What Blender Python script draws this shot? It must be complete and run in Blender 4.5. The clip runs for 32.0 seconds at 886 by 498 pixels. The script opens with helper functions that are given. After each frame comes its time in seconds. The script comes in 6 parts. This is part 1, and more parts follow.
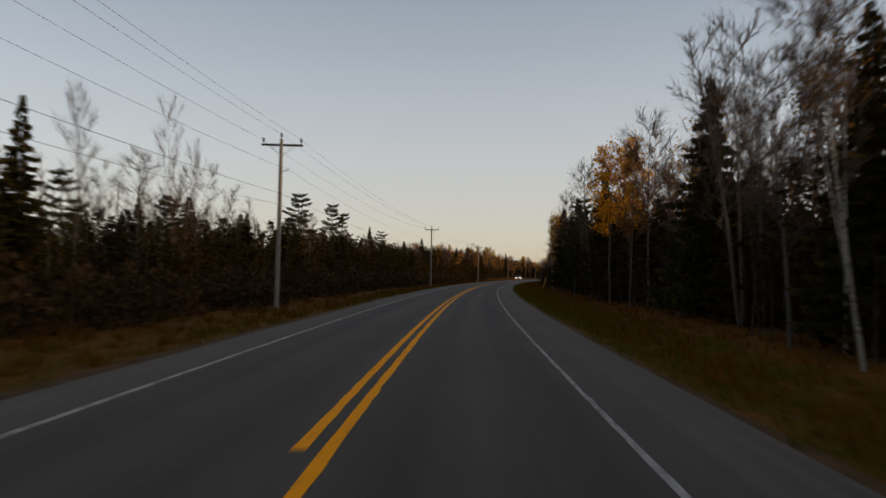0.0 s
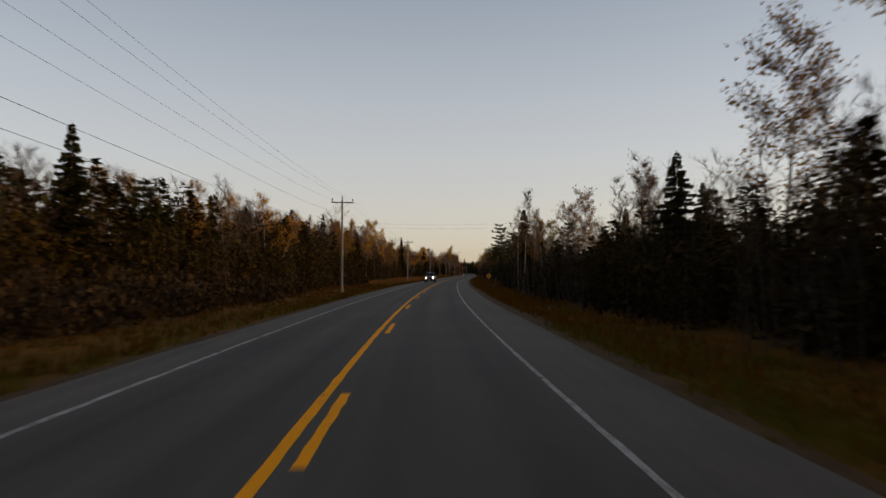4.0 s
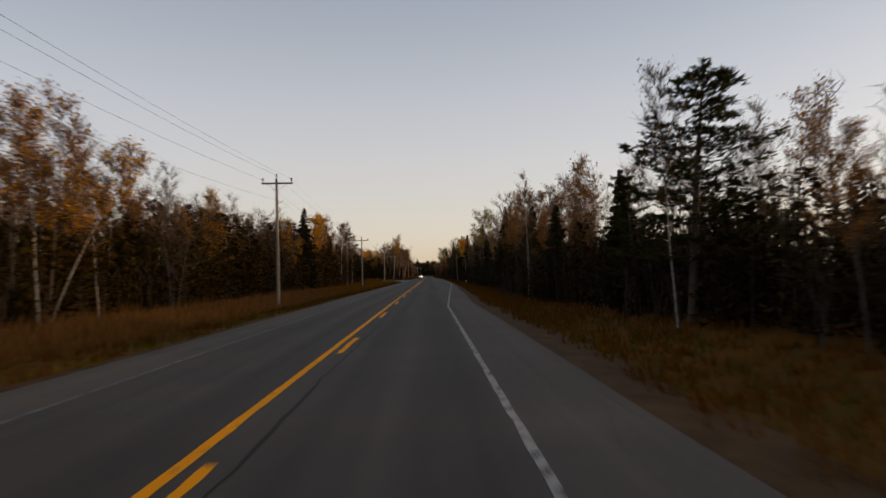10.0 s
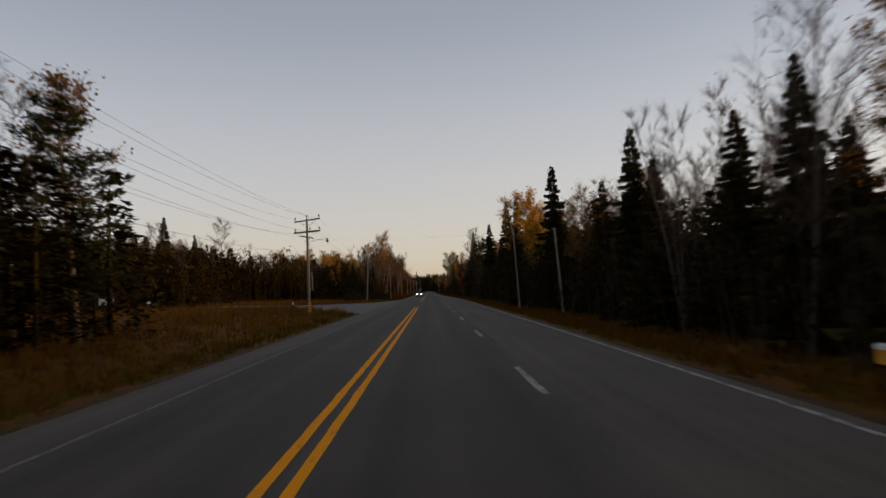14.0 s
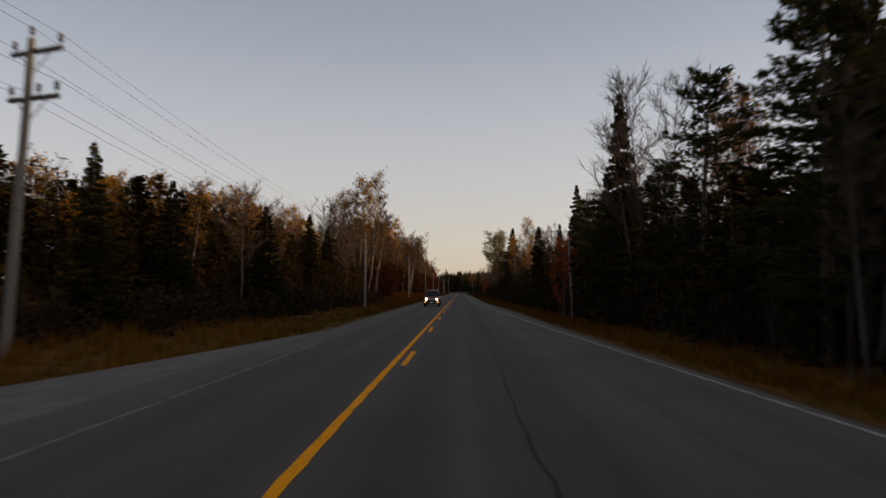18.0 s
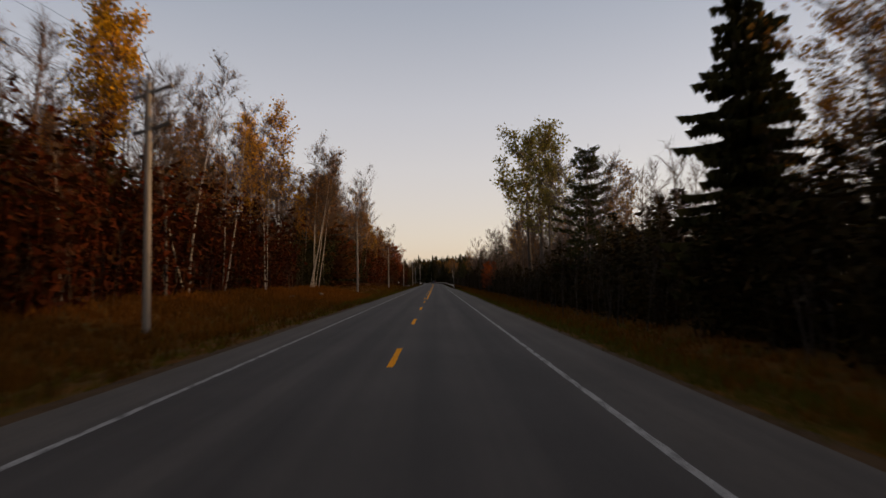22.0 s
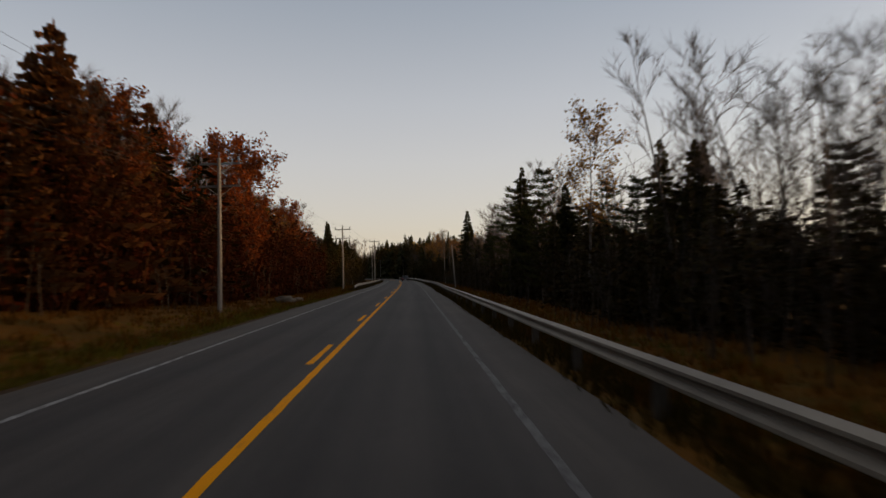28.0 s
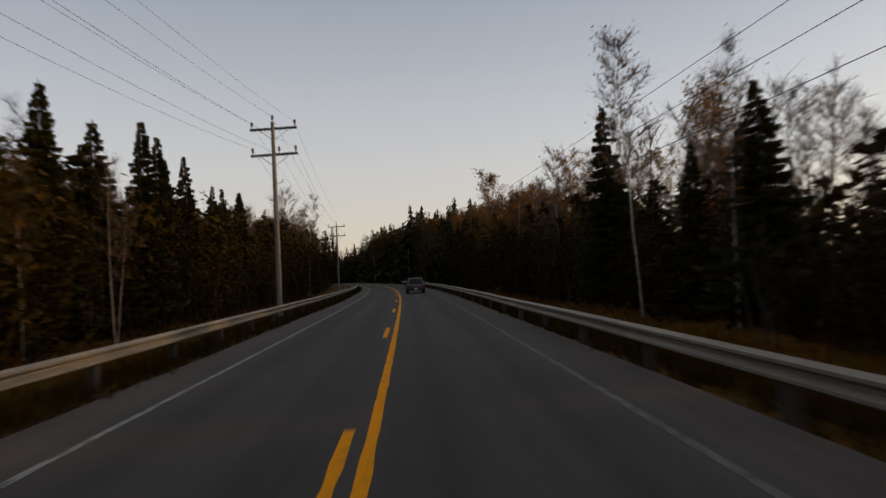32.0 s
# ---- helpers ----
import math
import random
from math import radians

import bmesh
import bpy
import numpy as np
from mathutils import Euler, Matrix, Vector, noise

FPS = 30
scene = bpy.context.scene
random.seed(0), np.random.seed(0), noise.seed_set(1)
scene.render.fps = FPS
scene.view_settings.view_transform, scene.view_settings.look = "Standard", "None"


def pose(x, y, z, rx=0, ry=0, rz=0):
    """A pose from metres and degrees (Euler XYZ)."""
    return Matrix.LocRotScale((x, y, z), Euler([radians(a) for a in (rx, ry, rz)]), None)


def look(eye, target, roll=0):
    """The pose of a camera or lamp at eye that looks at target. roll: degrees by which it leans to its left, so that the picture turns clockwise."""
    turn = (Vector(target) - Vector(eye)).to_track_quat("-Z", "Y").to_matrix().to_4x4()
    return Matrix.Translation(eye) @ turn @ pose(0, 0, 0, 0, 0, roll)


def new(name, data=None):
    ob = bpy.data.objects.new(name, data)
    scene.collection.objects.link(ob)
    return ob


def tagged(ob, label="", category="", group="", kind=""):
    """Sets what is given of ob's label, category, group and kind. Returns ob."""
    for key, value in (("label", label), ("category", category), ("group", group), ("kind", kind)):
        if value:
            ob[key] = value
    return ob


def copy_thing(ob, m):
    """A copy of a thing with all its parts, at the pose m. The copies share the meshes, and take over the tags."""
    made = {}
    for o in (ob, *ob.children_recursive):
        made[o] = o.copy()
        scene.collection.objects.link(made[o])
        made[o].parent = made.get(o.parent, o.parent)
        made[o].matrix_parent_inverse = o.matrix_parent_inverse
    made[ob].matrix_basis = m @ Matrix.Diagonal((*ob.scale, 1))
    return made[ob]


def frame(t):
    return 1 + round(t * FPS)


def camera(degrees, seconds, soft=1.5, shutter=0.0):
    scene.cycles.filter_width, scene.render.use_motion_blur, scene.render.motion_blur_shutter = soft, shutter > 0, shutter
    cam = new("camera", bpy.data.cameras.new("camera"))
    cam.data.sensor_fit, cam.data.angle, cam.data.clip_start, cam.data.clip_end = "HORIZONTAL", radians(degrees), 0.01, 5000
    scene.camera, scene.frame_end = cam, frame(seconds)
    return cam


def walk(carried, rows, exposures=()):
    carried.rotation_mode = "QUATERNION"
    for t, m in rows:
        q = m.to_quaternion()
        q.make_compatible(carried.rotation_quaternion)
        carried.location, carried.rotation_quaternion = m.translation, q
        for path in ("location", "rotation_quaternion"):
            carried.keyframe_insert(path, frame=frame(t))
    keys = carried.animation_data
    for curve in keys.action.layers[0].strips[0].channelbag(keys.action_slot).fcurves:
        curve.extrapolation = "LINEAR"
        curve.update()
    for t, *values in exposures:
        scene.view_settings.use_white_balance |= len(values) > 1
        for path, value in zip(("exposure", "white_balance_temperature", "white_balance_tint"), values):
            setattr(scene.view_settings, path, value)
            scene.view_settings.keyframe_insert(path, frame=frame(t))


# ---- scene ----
from functools import lru_cache

# the road's heading in degrees along its length in metres
TURN_AT = (-400, 0, 93, 146, 255, 820, 910, 1010, 1100, 1400)
TURN_TO = (0, 0, -5.6, -9.2, -12.2, -12.2, -10.6, -3, 3, 3)
ALONG = np.arange(-400, 1400.5, 1.0)
HEADING = np.convolve(np.pad(np.interp(ALONG, TURN_AT, TURN_TO), 20, mode="edge"), np.ones(41) / 41, "valid")
_dx, _dy = -np.sin(np.radians(HEADING)), np.cos(np.radians(HEADING))
ROAD_X = np.concatenate([[0], np.cumsum((_dx[1:] + _dx[:-1]) / 2)])
ROAD_Y = np.concatenate([[0], np.cumsum((_dy[1:] + _dy[:-1]) / 2)])
ROAD_X, ROAD_Y = ROAD_X - ROAD_X[400], ROAD_Y - ROAD_Y[400]


def heading(s):
    return float(np.interp(s, ALONG, HEADING))


def spot(s, d, z=0.0):
    """The place s metres along the road and d metres to the right of its centre line."""
    a = math.radians(heading(s))
    return Vector((float(np.interp(s, ALONG, ROAD_X)) + d * math.cos(a), float(np.interp(s, ALONG, ROAD_Y)) + d * math.sin(a), z))


# ---- camera ----
cam = camera(72.0, 32.0, soft=1.5, shutter=0.28)
PATH = [
    (0, 1.45, 2.09, 1.75, 1.44, 2.34, -1.12), (0.5, 1.61, 15.42, 1.75, -0.43, 1.41, -0.39), (1, 1.89, 28.74, 1.75, -0.59, 2.48, 0.29),
    (1.5, 2.26, 42.05, 1.75, -2.15, 2.93, 0.45), (2, 2.79, 55.31, 1.75, -4, 3.18, -0.17), (2.5, 3.6, 68.49, 1.75, -4.97, 1.64, 0.37),
    (3, 4.61, 81.63, 1.75, -6.95, 1.71, 0.61), (3.5, 5.83, 94.76, 1.75, -8.11, 2.43, 0.19), (5.5, 13.94, 147.91, 1.75, -11.3, -0.01, 0.45),
    (6, 16.27, 161.38, 1.75, -11.77, -0.62, 0.02), (6.5, 18.72, 174.93, 1.75, -12.83, -0.34, 0.84), (7, 21.26, 188.59, 1.75, -12.41, -0.27, -0.25),
    (7.5, 23.84, 202.35, 1.75, -13.04, 0.54, -0.85), (8, 26.51, 216.09, 1.75, -12.69, 1.63, -0.26), (8.5, 29.32, 229.61, 1.75, -11.82, 0.81, -0.13),
    (8.6, 29.89, 232.28, 1.75, -7.41, -0.32, -2.04), (8.7, 30.46, 234.93, 1.75, -2.15, -1.69, -4.38), (8.8, 31.02, 237.56, 1.75, 2.3, -2.82, -6.31),
    (8.9, 31.58, 240.17, 1.75, 4.75, -3.39, -7.23), (9, 32.12, 242.77, 1.75, 6.75, -3.83, -7.91), (9.1, 32.66, 245.35, 1.75, 7.04, -3.87, -8.15),
    (9.2, 33.19, 247.92, 1.75, 6.93, -3.78, -8.18), (9.3, 33.71, 250.47, 1.75, 6.83, -3.7, -8.2), (9.4, 34.22, 253, 1.75, 5.12, -3.17, -7.42),
    (9.5, 34.72, 255.53, 1.75, 1.96, -2.22, -5.9), (9.6, 35.22, 258.03, 1.75, -2.16, -1.01, -3.89), (9.7, 35.72, 260.53, 1.75, -5.73, 0.04, -2.17),
    (9.8, 36.22, 263.02, 1.75, -8.9, 0.99, -0.65), (9.9, 36.72, 265.5, 1.75, -12.01, 1.92, 0.84), (10, 37.23, 267.97, 1.75, -13.47, 2.38, 1.5),
    (10.5, 39.74, 280.32, 1.75, -13.72, 1.19, 3.35), (11, 42.28, 292.78, 1.75, -13.48, 2.48, 2.3), (11.5, 44.91, 305.43, 1.75, -13.3, 3.07, 2.21),
    (12, 47.63, 318.33, 1.75, -12.93, 3.16, 3.02), (12.5, 50.4, 331.54, 1.75, -13.36, 4.32, 2.2), (13, 53.23, 345.03, 1.75, -13.51, 3.87, 2.08),
    (13.5, 56.09, 358.62, 1.75, -14.05, 4.75, 2.89), (14, 58.93, 372.07, 1.75, -13.42, 3.81, 2.6), (14.5, 61.75, 385.28, 1.75, -3.35, 2.65, 5.76),
    (15, 64.52, 398.31, 1.75, -2.99, 2.23, 5.66), (15.5, 67.26, 411.21, 1.75, -5.89, 2.84, 2.85), (17.5, 78.45, 462.29, 1.75, -10.76, 3.17, 0.75),
    (18, 81.28, 475.32, 1.75, -10.53, 3.9, 0.08), (18.5, 84.09, 488.43, 1.75, -11.45, 5.31, 0.27), (19, 86.89, 501.59, 1.75, -11.85, 3.61, 0.27),
    (19.5, 89.62, 514.76, 1.75, -10.25, 4.55, 1.23), (20, 92.32, 527.83, 1.75, -10.94, 3.78, 3.08), (20.5, 95.1, 540.72, 1.75, -11.83, 3.26, 1.94),
    (21, 97.85, 553.46, 1.75, -12.11, 1.93, 2.69), (21.5, 100.48, 566.19, 1.75, -12.26, 3.13, 1.22), (22, 103.12, 578.96, 1.75, -12.89, 2.93, 0.85),
    (22.5, 105.95, 591.81, 1.75, -13.02, 3.12, 0.76), (23, 108.83, 604.77, 1.75, -13.04, 3.12, 1.48), (23.5, 111.73, 617.81, 1.75, -12.46, 2.66, 2.69),
    (24, 114.63, 630.9, 1.75, -13.46, 2.81, 2.2), (24.5, 117.51, 643.99, 1.75, -15.43, 2.25, 1.85), (25, 120.38, 657.08, 1.75, -15.47, 2.1, 2.12),
    (25.5, 123.23, 670.18, 1.75, -14.76, 3.21, 1.15), (27.5, 135.33, 723.13, 1.75, -15.63, 2.65, 1.91), (28, 138.15, 736.3, 1.75, -15.09, 2.35, 1.12),
    (28.5, 140.92, 749.61, 1.75, -15.47, 4.59, 0.97), (29, 143.68, 763.14, 1.75, -15.77, 3.62, 1.91), (29.5, 146.43, 776.9, 1.75, -15.63, 3, 2.2),
    (30, 149.2, 790.77, 1.75, -15.29, 3.38, 2.28), (30.5, 151.99, 804.64, 1.75, -15.32, 3.97, 3.01), (31, 154.76, 818.41, 1.75, -14.74, 3.37, 2.24),
    (31.5, 157.48, 832.08, 1.75, -14.87, 3.05, 2.61), (32, 160.15, 845.65, 1.75, -14.51, 2.34, 2.99),
]
walk(cam, [(t, pose(x, y, z, 90 + tilt, lean, turn)) for t, x, y, z, turn, tilt, lean in PATH],
     exposures=((0.0, 1.82, 6520.0, 10.0), (3.0, 1.82, 6520.0, 10.5), (7.0, 1.84, 6700.0, 13.5), (10.0, 1.96, 6700.0, 14.0), (12.0, 1.9, 6700.0, 14.0), (15.0, 1.78, 6700.0, 14.0),
                (19.0, 1.8, 6720.0, 14.0), (22.0, 1.98, 6860.0, 17.5), (25.0, 1.96, 6860.0, 17.0), (28.0, 1.85, 6740.0, 13.0), (32.0, 1.87, 6720.0, 13.0)))

# ---- light: dusk, the sun low beyond the woods on the right ----
SUN_AZIMUTH, SUN_HEIGHT = 95.0, 9.0
world = bpy.data.worlds.new("dusk_sky")
scene.world = world
world.use_nodes = True
wn, wl = world.node_tree.nodes, world.node_tree.links
sky = wn.new("ShaderNodeTexSky")
sky.sky_type = "NISHITA"
sky.sun_disc = False
sky.sun_elevation, sky.sun_rotation = radians(SUN_HEIGHT), radians(SUN_AZIMUTH)
sky.air_density, sky.dust_density, sky.ozone_density = 0.8, 1.6, 0.4
wn["Background"].inputs["Strength"].default_value = 0.075
wl.new(sky.outputs[0], wn["Background"].inputs["Color"])
# thin even haze over the clear sky: pale and faintly warm at the horizon, blue-grey above, dim overhead
haze, where, height, tint, both = (wn.new("ShaderNode" + k) for k in ("Background", "TexCoord", "SeparateXYZ", "ValToRGB", "MixShader"))
HAZE = ((0.0, (0.64, 0.51, 0.37)), (0.05, (0.635, 0.56, 0.475)), (0.18, (0.588, 0.57, 0.55)), (0.27, (0.515, 0.525, 0.54)), (0.42, (0.347, 0.388, 0.437)), (0.7, (0.355, 0.345, 0.35)), (1.0, (0.305, 0.295, 0.29)))
while len(tint.color_ramp.elements) < len(HAZE):
    tint.color_ramp.elements.new(0.5)
for e, (q, c) in zip(tint.color_ramp.elements, HAZE):
    e.position, e.color = q, (*c, 1)
wl.new(where.outputs["Generated"], height.inputs[0])
wl.new(height.outputs["Z"], tint.inputs[0])
wl.new(tint.outputs[0], haze.inputs["Color"])
haze.inputs["Strength"].default_value = 0.265
both.inputs[0].default_value = 0.78
wl.new(wn["Background"].outputs[0], both.inputs[1])
wl.new(haze.outputs[0], both.inputs[2])
wl.new(both.outputs[0], wn["World Output"].inputs["Surface"])
lamp = bpy.data.lights.new("sun", "SUN")
lamp.energy, lamp.angle, lamp.color = 0.85, radians(4), (1.0, 0.6, 0.26)
sun = new("sun", lamp)
_a, _e = radians(SUN_AZIMUTH), radians(SUN_HEIGHT)
sun.matrix_world = look((Vector((math.sin(_a) * math.cos(_e), math.cos(_a) * math.cos(_e), math.sin(_e))) * 300), (0, 0, 0))


# ---- materials ----
def material(name, rough=0.8, metal=0.0):
    m = bpy.data.materials.new(name)
    m.use_nodes = True
    b = m.node_tree.nodes["Principled BSDF"]
    b.inputs["Roughness"].default_value, b.inputs["Metallic"].default_value = rough, metal
    return m, m.node_tree.nodes, m.node_tree.links, b


def ramp(nodes, links, fac, stops):
    r = nodes.new("ShaderNodeValToRGB")
    while len(r.color_ramp.elements) < len(stops):
        r.color_ramp.elements.new(0.5)
    for e, (p, c) in zip(r.color_ramp.elements, stops):
        e.position, e.color = p, (*c, 1)
    links.new(fac, r.inputs[0])
    return r.outputs[0]


def grain(nodes, links, scale, detail=4.0, stretch=(1, 1, 1), rough=0.6):
    tc, mp, n = nodes.new("ShaderNodeTexCoord"), nodes.new("ShaderNodeMapping"), nodes.new("ShaderNodeTexNoise")
    mp.inputs["Scale"].default_value = stretch
    n.inputs["Scale"].default_value, n.inputs["Detail"].default_value, n.inputs["Roughness"].default_value = scale, detail, rough
    links.new(tc.outputs["Object"], mp.inputs[0])
    links.new(mp.outputs[0], n.inputs["Vector"])
    return n.outputs["Fac"]


def blend(nodes, links, fac, a, b, kind="MIX"):
    m = nodes.new("ShaderNodeMix")
    m.data_type, m.blend_type = "RGBA", kind
    for socket, v in ((m.inputs["Factor"], fac), (m.inputs["A"], a), (m.inputs["B"], b)):
        if isinstance(v, bpy.types.NodeSocket):
            links.new(v, socket)
        elif isinstance(v, (int, float)):
            socket.default_value = v
        else:
            socket.default_value = (*v, 1)
    return m.outputs["Result"]


def bump(nodes, links, b, height, strength, distance=0.02):
    n = nodes.new("ShaderNodeBump")
    n.inputs["Strength"].default_value, n.inputs["Distance"].default_value = strength, distance
    links.new(height, n.inputs["Height"])
    links.new(n.outputs[0], b.inputs["Normal"])


def surface(name, dark, light, scale, rough=0.85, metal=0.0, big=0.3, stretch=(1, 1, 1), relief=0.3, depth=0.02):
    """A surface of two tones at two scales of grain, with fine relief."""
    m, n, l, b = material(name, rough, metal)
    fine, wide = grain(n, l, scale, 5, stretch), grain(n, l, scale * big * 0.2, 3, stretch)
    c = ramp(n, l, fine, [(0.3, dark), (0.7, light)])
    c2 = ramp(n, l, wide, [(0.3, [v * 0.75 for v in dark]), (0.7, [min(1, v * 1.15) for v in light])])
    l.new(blend(n, l, 0.5, c, c2), b.inputs["Base Color"])
    bump(n, l, b, fine, relief, depth)
    return m


def asphalt_material():
    m, n, l, b = material("worn_asphalt", 0.85)
    b.inputs["Specular IOR Level"].default_value = 0.25
    fine, mid, wide = grain(n, l, 90, 3), grain(n, l, 6, 5), grain(n, l, 0.25, 4)
    c = ramp(n, l, fine, [(0.3, (0.036, 0.0325, 0.0298)), (0.72, (0.0705, 0.0635, 0.058))])
    c = blend(n, l, 0.45, c, ramp(n, l, mid, [(0.3, (0.041, 0.037, 0.034)), (0.7, (0.066, 0.0595, 0.0545))]))
    c = blend(n, l, 0.35, c, ramp(n, l, wide, [(0.35, (0.0382, 0.0345, 0.032)), (0.65, (0.0694, 0.0625, 0.0572))]))
    # the wheel tracks are polished darker, the shoulder is greyer
    at = n.new("ShaderNodeAttribute")
    at.attribute_name = "lateral"
    side, track, crown = (1.34, 1.31, 1.25), (0.76, 0.76, 0.77), (1.08, 1.07, 1.06)
    tr = ramp(n, l, at.outputs["Fac"], [(0.0, side), (0.17, side), (0.21, (1, 1, 1)), (0.28, track), (0.35, crown), (0.42, track), (0.5, (1.1, 1.09, 1.07)),
                                        (0.58, track), (0.65, crown), (0.72, track), (0.79, (1, 1, 1)), (0.83, side), (1.0, side)])
    # faint streaks run along the lanes
    oc, sp, mu, ml, co, st = (n.new("ShaderNode" + k) for k in ("TexCoord", "SeparateXYZ", "Math", "Math", "CombineXYZ", "TexNoise"))
    mu.operation = ml.operation = "MULTIPLY"
    mu.inputs[1].default_value, ml.inputs[1].default_value = 26.0, 0.045
    l.new(oc.outputs["Object"], sp.inputs[0])
    l.new(at.outputs["Fac"], mu.inputs[0])
    l.new(sp.outputs["Y"], ml.inputs[0])
    l.new(mu.outputs[0], co.inputs[0])
    l.new(ml.outputs[0], co.inputs[1])
    l.new(co.outputs[0], st.inputs["Vector"])
    st.inputs["Scale"].default_value, st.inputs["Detail"].default_value = 1.0, 5.0
    c = blend(n, l, 1.0, c, ramp(n, l, st.outputs["Fac"], [(0.3, (0.8, 0.8, 0.81)), (0.7, (1.16, 1.15, 1.13))]), "MULTIPLY")
    c = blend(n, l, 1.0, c, tr, "MULTIPLY")
    # long tar-filled cracks
    tc, mp, vo = n.new("ShaderNodeTexCoord"), n.new("ShaderNodeMapping"), n.new("ShaderNodeTexVoronoi")
    mp.inputs["Scale"].default_value = (0.22, 0.07, 1)
    vo.feature = "DISTANCE_TO_EDGE"
    l.new(tc.outputs["Object"], mp.inputs[0])
    l.new(mp.outputs[0], vo.inputs["Vector"])
    crack = ramp(n, l, vo.outputs["Distance"], [(0.0, (0.4, 0.4, 0.4)), (0.006, (0, 0, 0))])
    c = blend(n, l, crack, c, (0.03, 0.029, 0.03))
    l.new(c, b.inputs["Base Color"])
    bump(n, l, b, fine, 0.35, 0.01)
    return m


def paint_material(name, colour, wear):
    """Road paint, worn through to the asphalt in patches."""
    m, n, l, b = material(name, 0.85)
    b.inputs["Specular IOR Level"].default_value = 0.08
    fine, patch = grain(n, l, 40, 4), grain(n, l, 5, 6, (1, 1, 1), 0.75)
    c = ramp(n, l, fine, [(0.25, [v * 0.75 for v in colour]), (0.7, colour)])
    f = ramp(n, l, patch, [(wear, (1, 1, 1)), (wear + 0.1, (0, 0, 0))])
    l.new(blend(n, l, f, c, (0.06, 0.057, 0.056)), b.inputs["Base Color"])
    bump(n, l, b, fine, 0.2, 0.005)
    return m


def leaf_material(name, tones, glow=0.35):
    """Foliage that lets some light through, each leaf a little different."""
    m = bpy.data.materials.new(name)
    m.use_nodes = True
    n, l = m.node_tree.nodes, m.node_tree.links
    b = n["Principled BSDF"]
    b.inputs["Roughness"].default_value = 0.85
    b.inputs["Specular IOR Level"].default_value = 0.06
    g = n.new("ShaderNodeNewGeometry")
    info = n.new("ShaderNodeObjectInfo")
    c = ramp(n, l, g.outputs["Random Per Island"], [(i / max(1, len(tones) - 1), t) for i, t in enumerate(tones)])
    var = ramp(n, l, info.outputs["Random"], [(0.0, (0.7, 0.75, 0.72)), (0.5, (1, 1, 1)), (1.0, (1.2, 1.1, 0.95))])
    c = blend(n, l, 1.0, c, var, "MULTIPLY")
    tr, mix = n.new("ShaderNodeBsdfTranslucent"), n.new("ShaderNodeMixShader")
    mix.inputs[0].default_value = glow
    l.new(c, b.inputs["Base Color"])
    l.new(c, tr.inputs["Color"])
    l.new(b.outputs[0], mix.inputs[1])
    l.new(tr.outputs[0], mix.inputs[2])
    l.new(mix.outputs[0], n["Material Output"].inputs["Surface"])
    return m


def birch_material():
    m, n, l, b = material("birch_bark", 0.75)
    f = grain(n, l, 3.0, 4, (1.2, 1.2, 6.0))
    c = ramp(n, l, f, [(0.36, (0.06, 0.05, 0.045)), (0.46, (0.24, 0.215, 0.185)), (0.7, (0.36, 0.33, 0.285))])
    l.new(c, b.inputs["Base Color"])
    bump(n, l, b, f, 0.3)
    return m


def glass_material(name, colour, rough=0.05):
    m, n, l, b = material(name, rough)
    b.inputs["Base Color"].default_value = (*colour, 1)
    b.inputs["Specular IOR Level"].default_value = 0.18
    return m


def glow_material(name, colour, strength):
    m, n, l, b = material(name, 0.3)
    b.inputs["Base Color"].default_value = (*colour, 1)
    b.inputs["Emission Color"].default_value = (*colour, 1)
    b.inputs["Emission Strength"].default_value = strength
    return m


ASPHALT = asphalt_material()
WHITE_PAINT = paint_material("worn_white_road_paint", (0.34, 0.34, 0.33), 0.41)
FADED_PAINT = paint_material("faded_white_road_paint", (0.17, 0.17, 0.165), 0.42)
YELLOW_PAINT = paint_material("yellow_road_paint", (0.86, 0.33, 0.002), 0.33)
GRAVEL = surface("brown_gravel", (0.036, 0.0205, 0.009), (0.08, 0.048, 0.023), 25, 0.95, relief=0.6)
GRAVEL.node_tree.nodes["Principled BSDF"].inputs["Specular IOR Level"].default_value = 0.1
SIDE_GRAVEL = surface("grey_gravel", (0.055, 0.052, 0.048), (0.115, 0.108, 0.1), 20, 0.95, relief=0.6)
GRASS_BLADE = leaf_material("dry_grass_blades", [(0.06, 0.02, 0.002), (0.12, 0.042, 0.003), (0.15, 0.06, 0.005), (0.055, 0.032, 0.003), (0.1, 0.031, 0.003)], 0.25)
GREEN_BLADE = leaf_material("green_grass_blades", [(0.048, 0.05, 0.005), (0.075, 0.07, 0.008), (0.1, 0.076, 0.01), (0.05, 0.055, 0.006)], 0.25)
TAWNY_BLADE = leaf_material("tawny_grass_blades", [(0.105, 0.052, 0.014), (0.155, 0.08, 0.024), (0.19, 0.105, 0.036), (0.085, 0.042, 0.011)], 0.3)
RUST_BLADE = leaf_material("rust_brown_grass_and_leaf_litter", [(0.13, 0.045, 0.006), (0.2, 0.072, 0.009), (0.24, 0.09, 0.012), (0.1, 0.034, 0.005)], 0.3)
CLEARING_BLADE = leaf_material("olive_tan_grass_blades", [(0.12, 0.056, 0.007), (0.18, 0.085, 0.011), (0.1, 0.058, 0.007), (0.16, 0.064, 0.008)], 0.3)
BARK_GREY = surface("grey_bark", (0.03, 0.025, 0.021), (0.09, 0.077, 0.064), 6, 0.9, stretch=(2, 2, 0.5), relief=0.6)
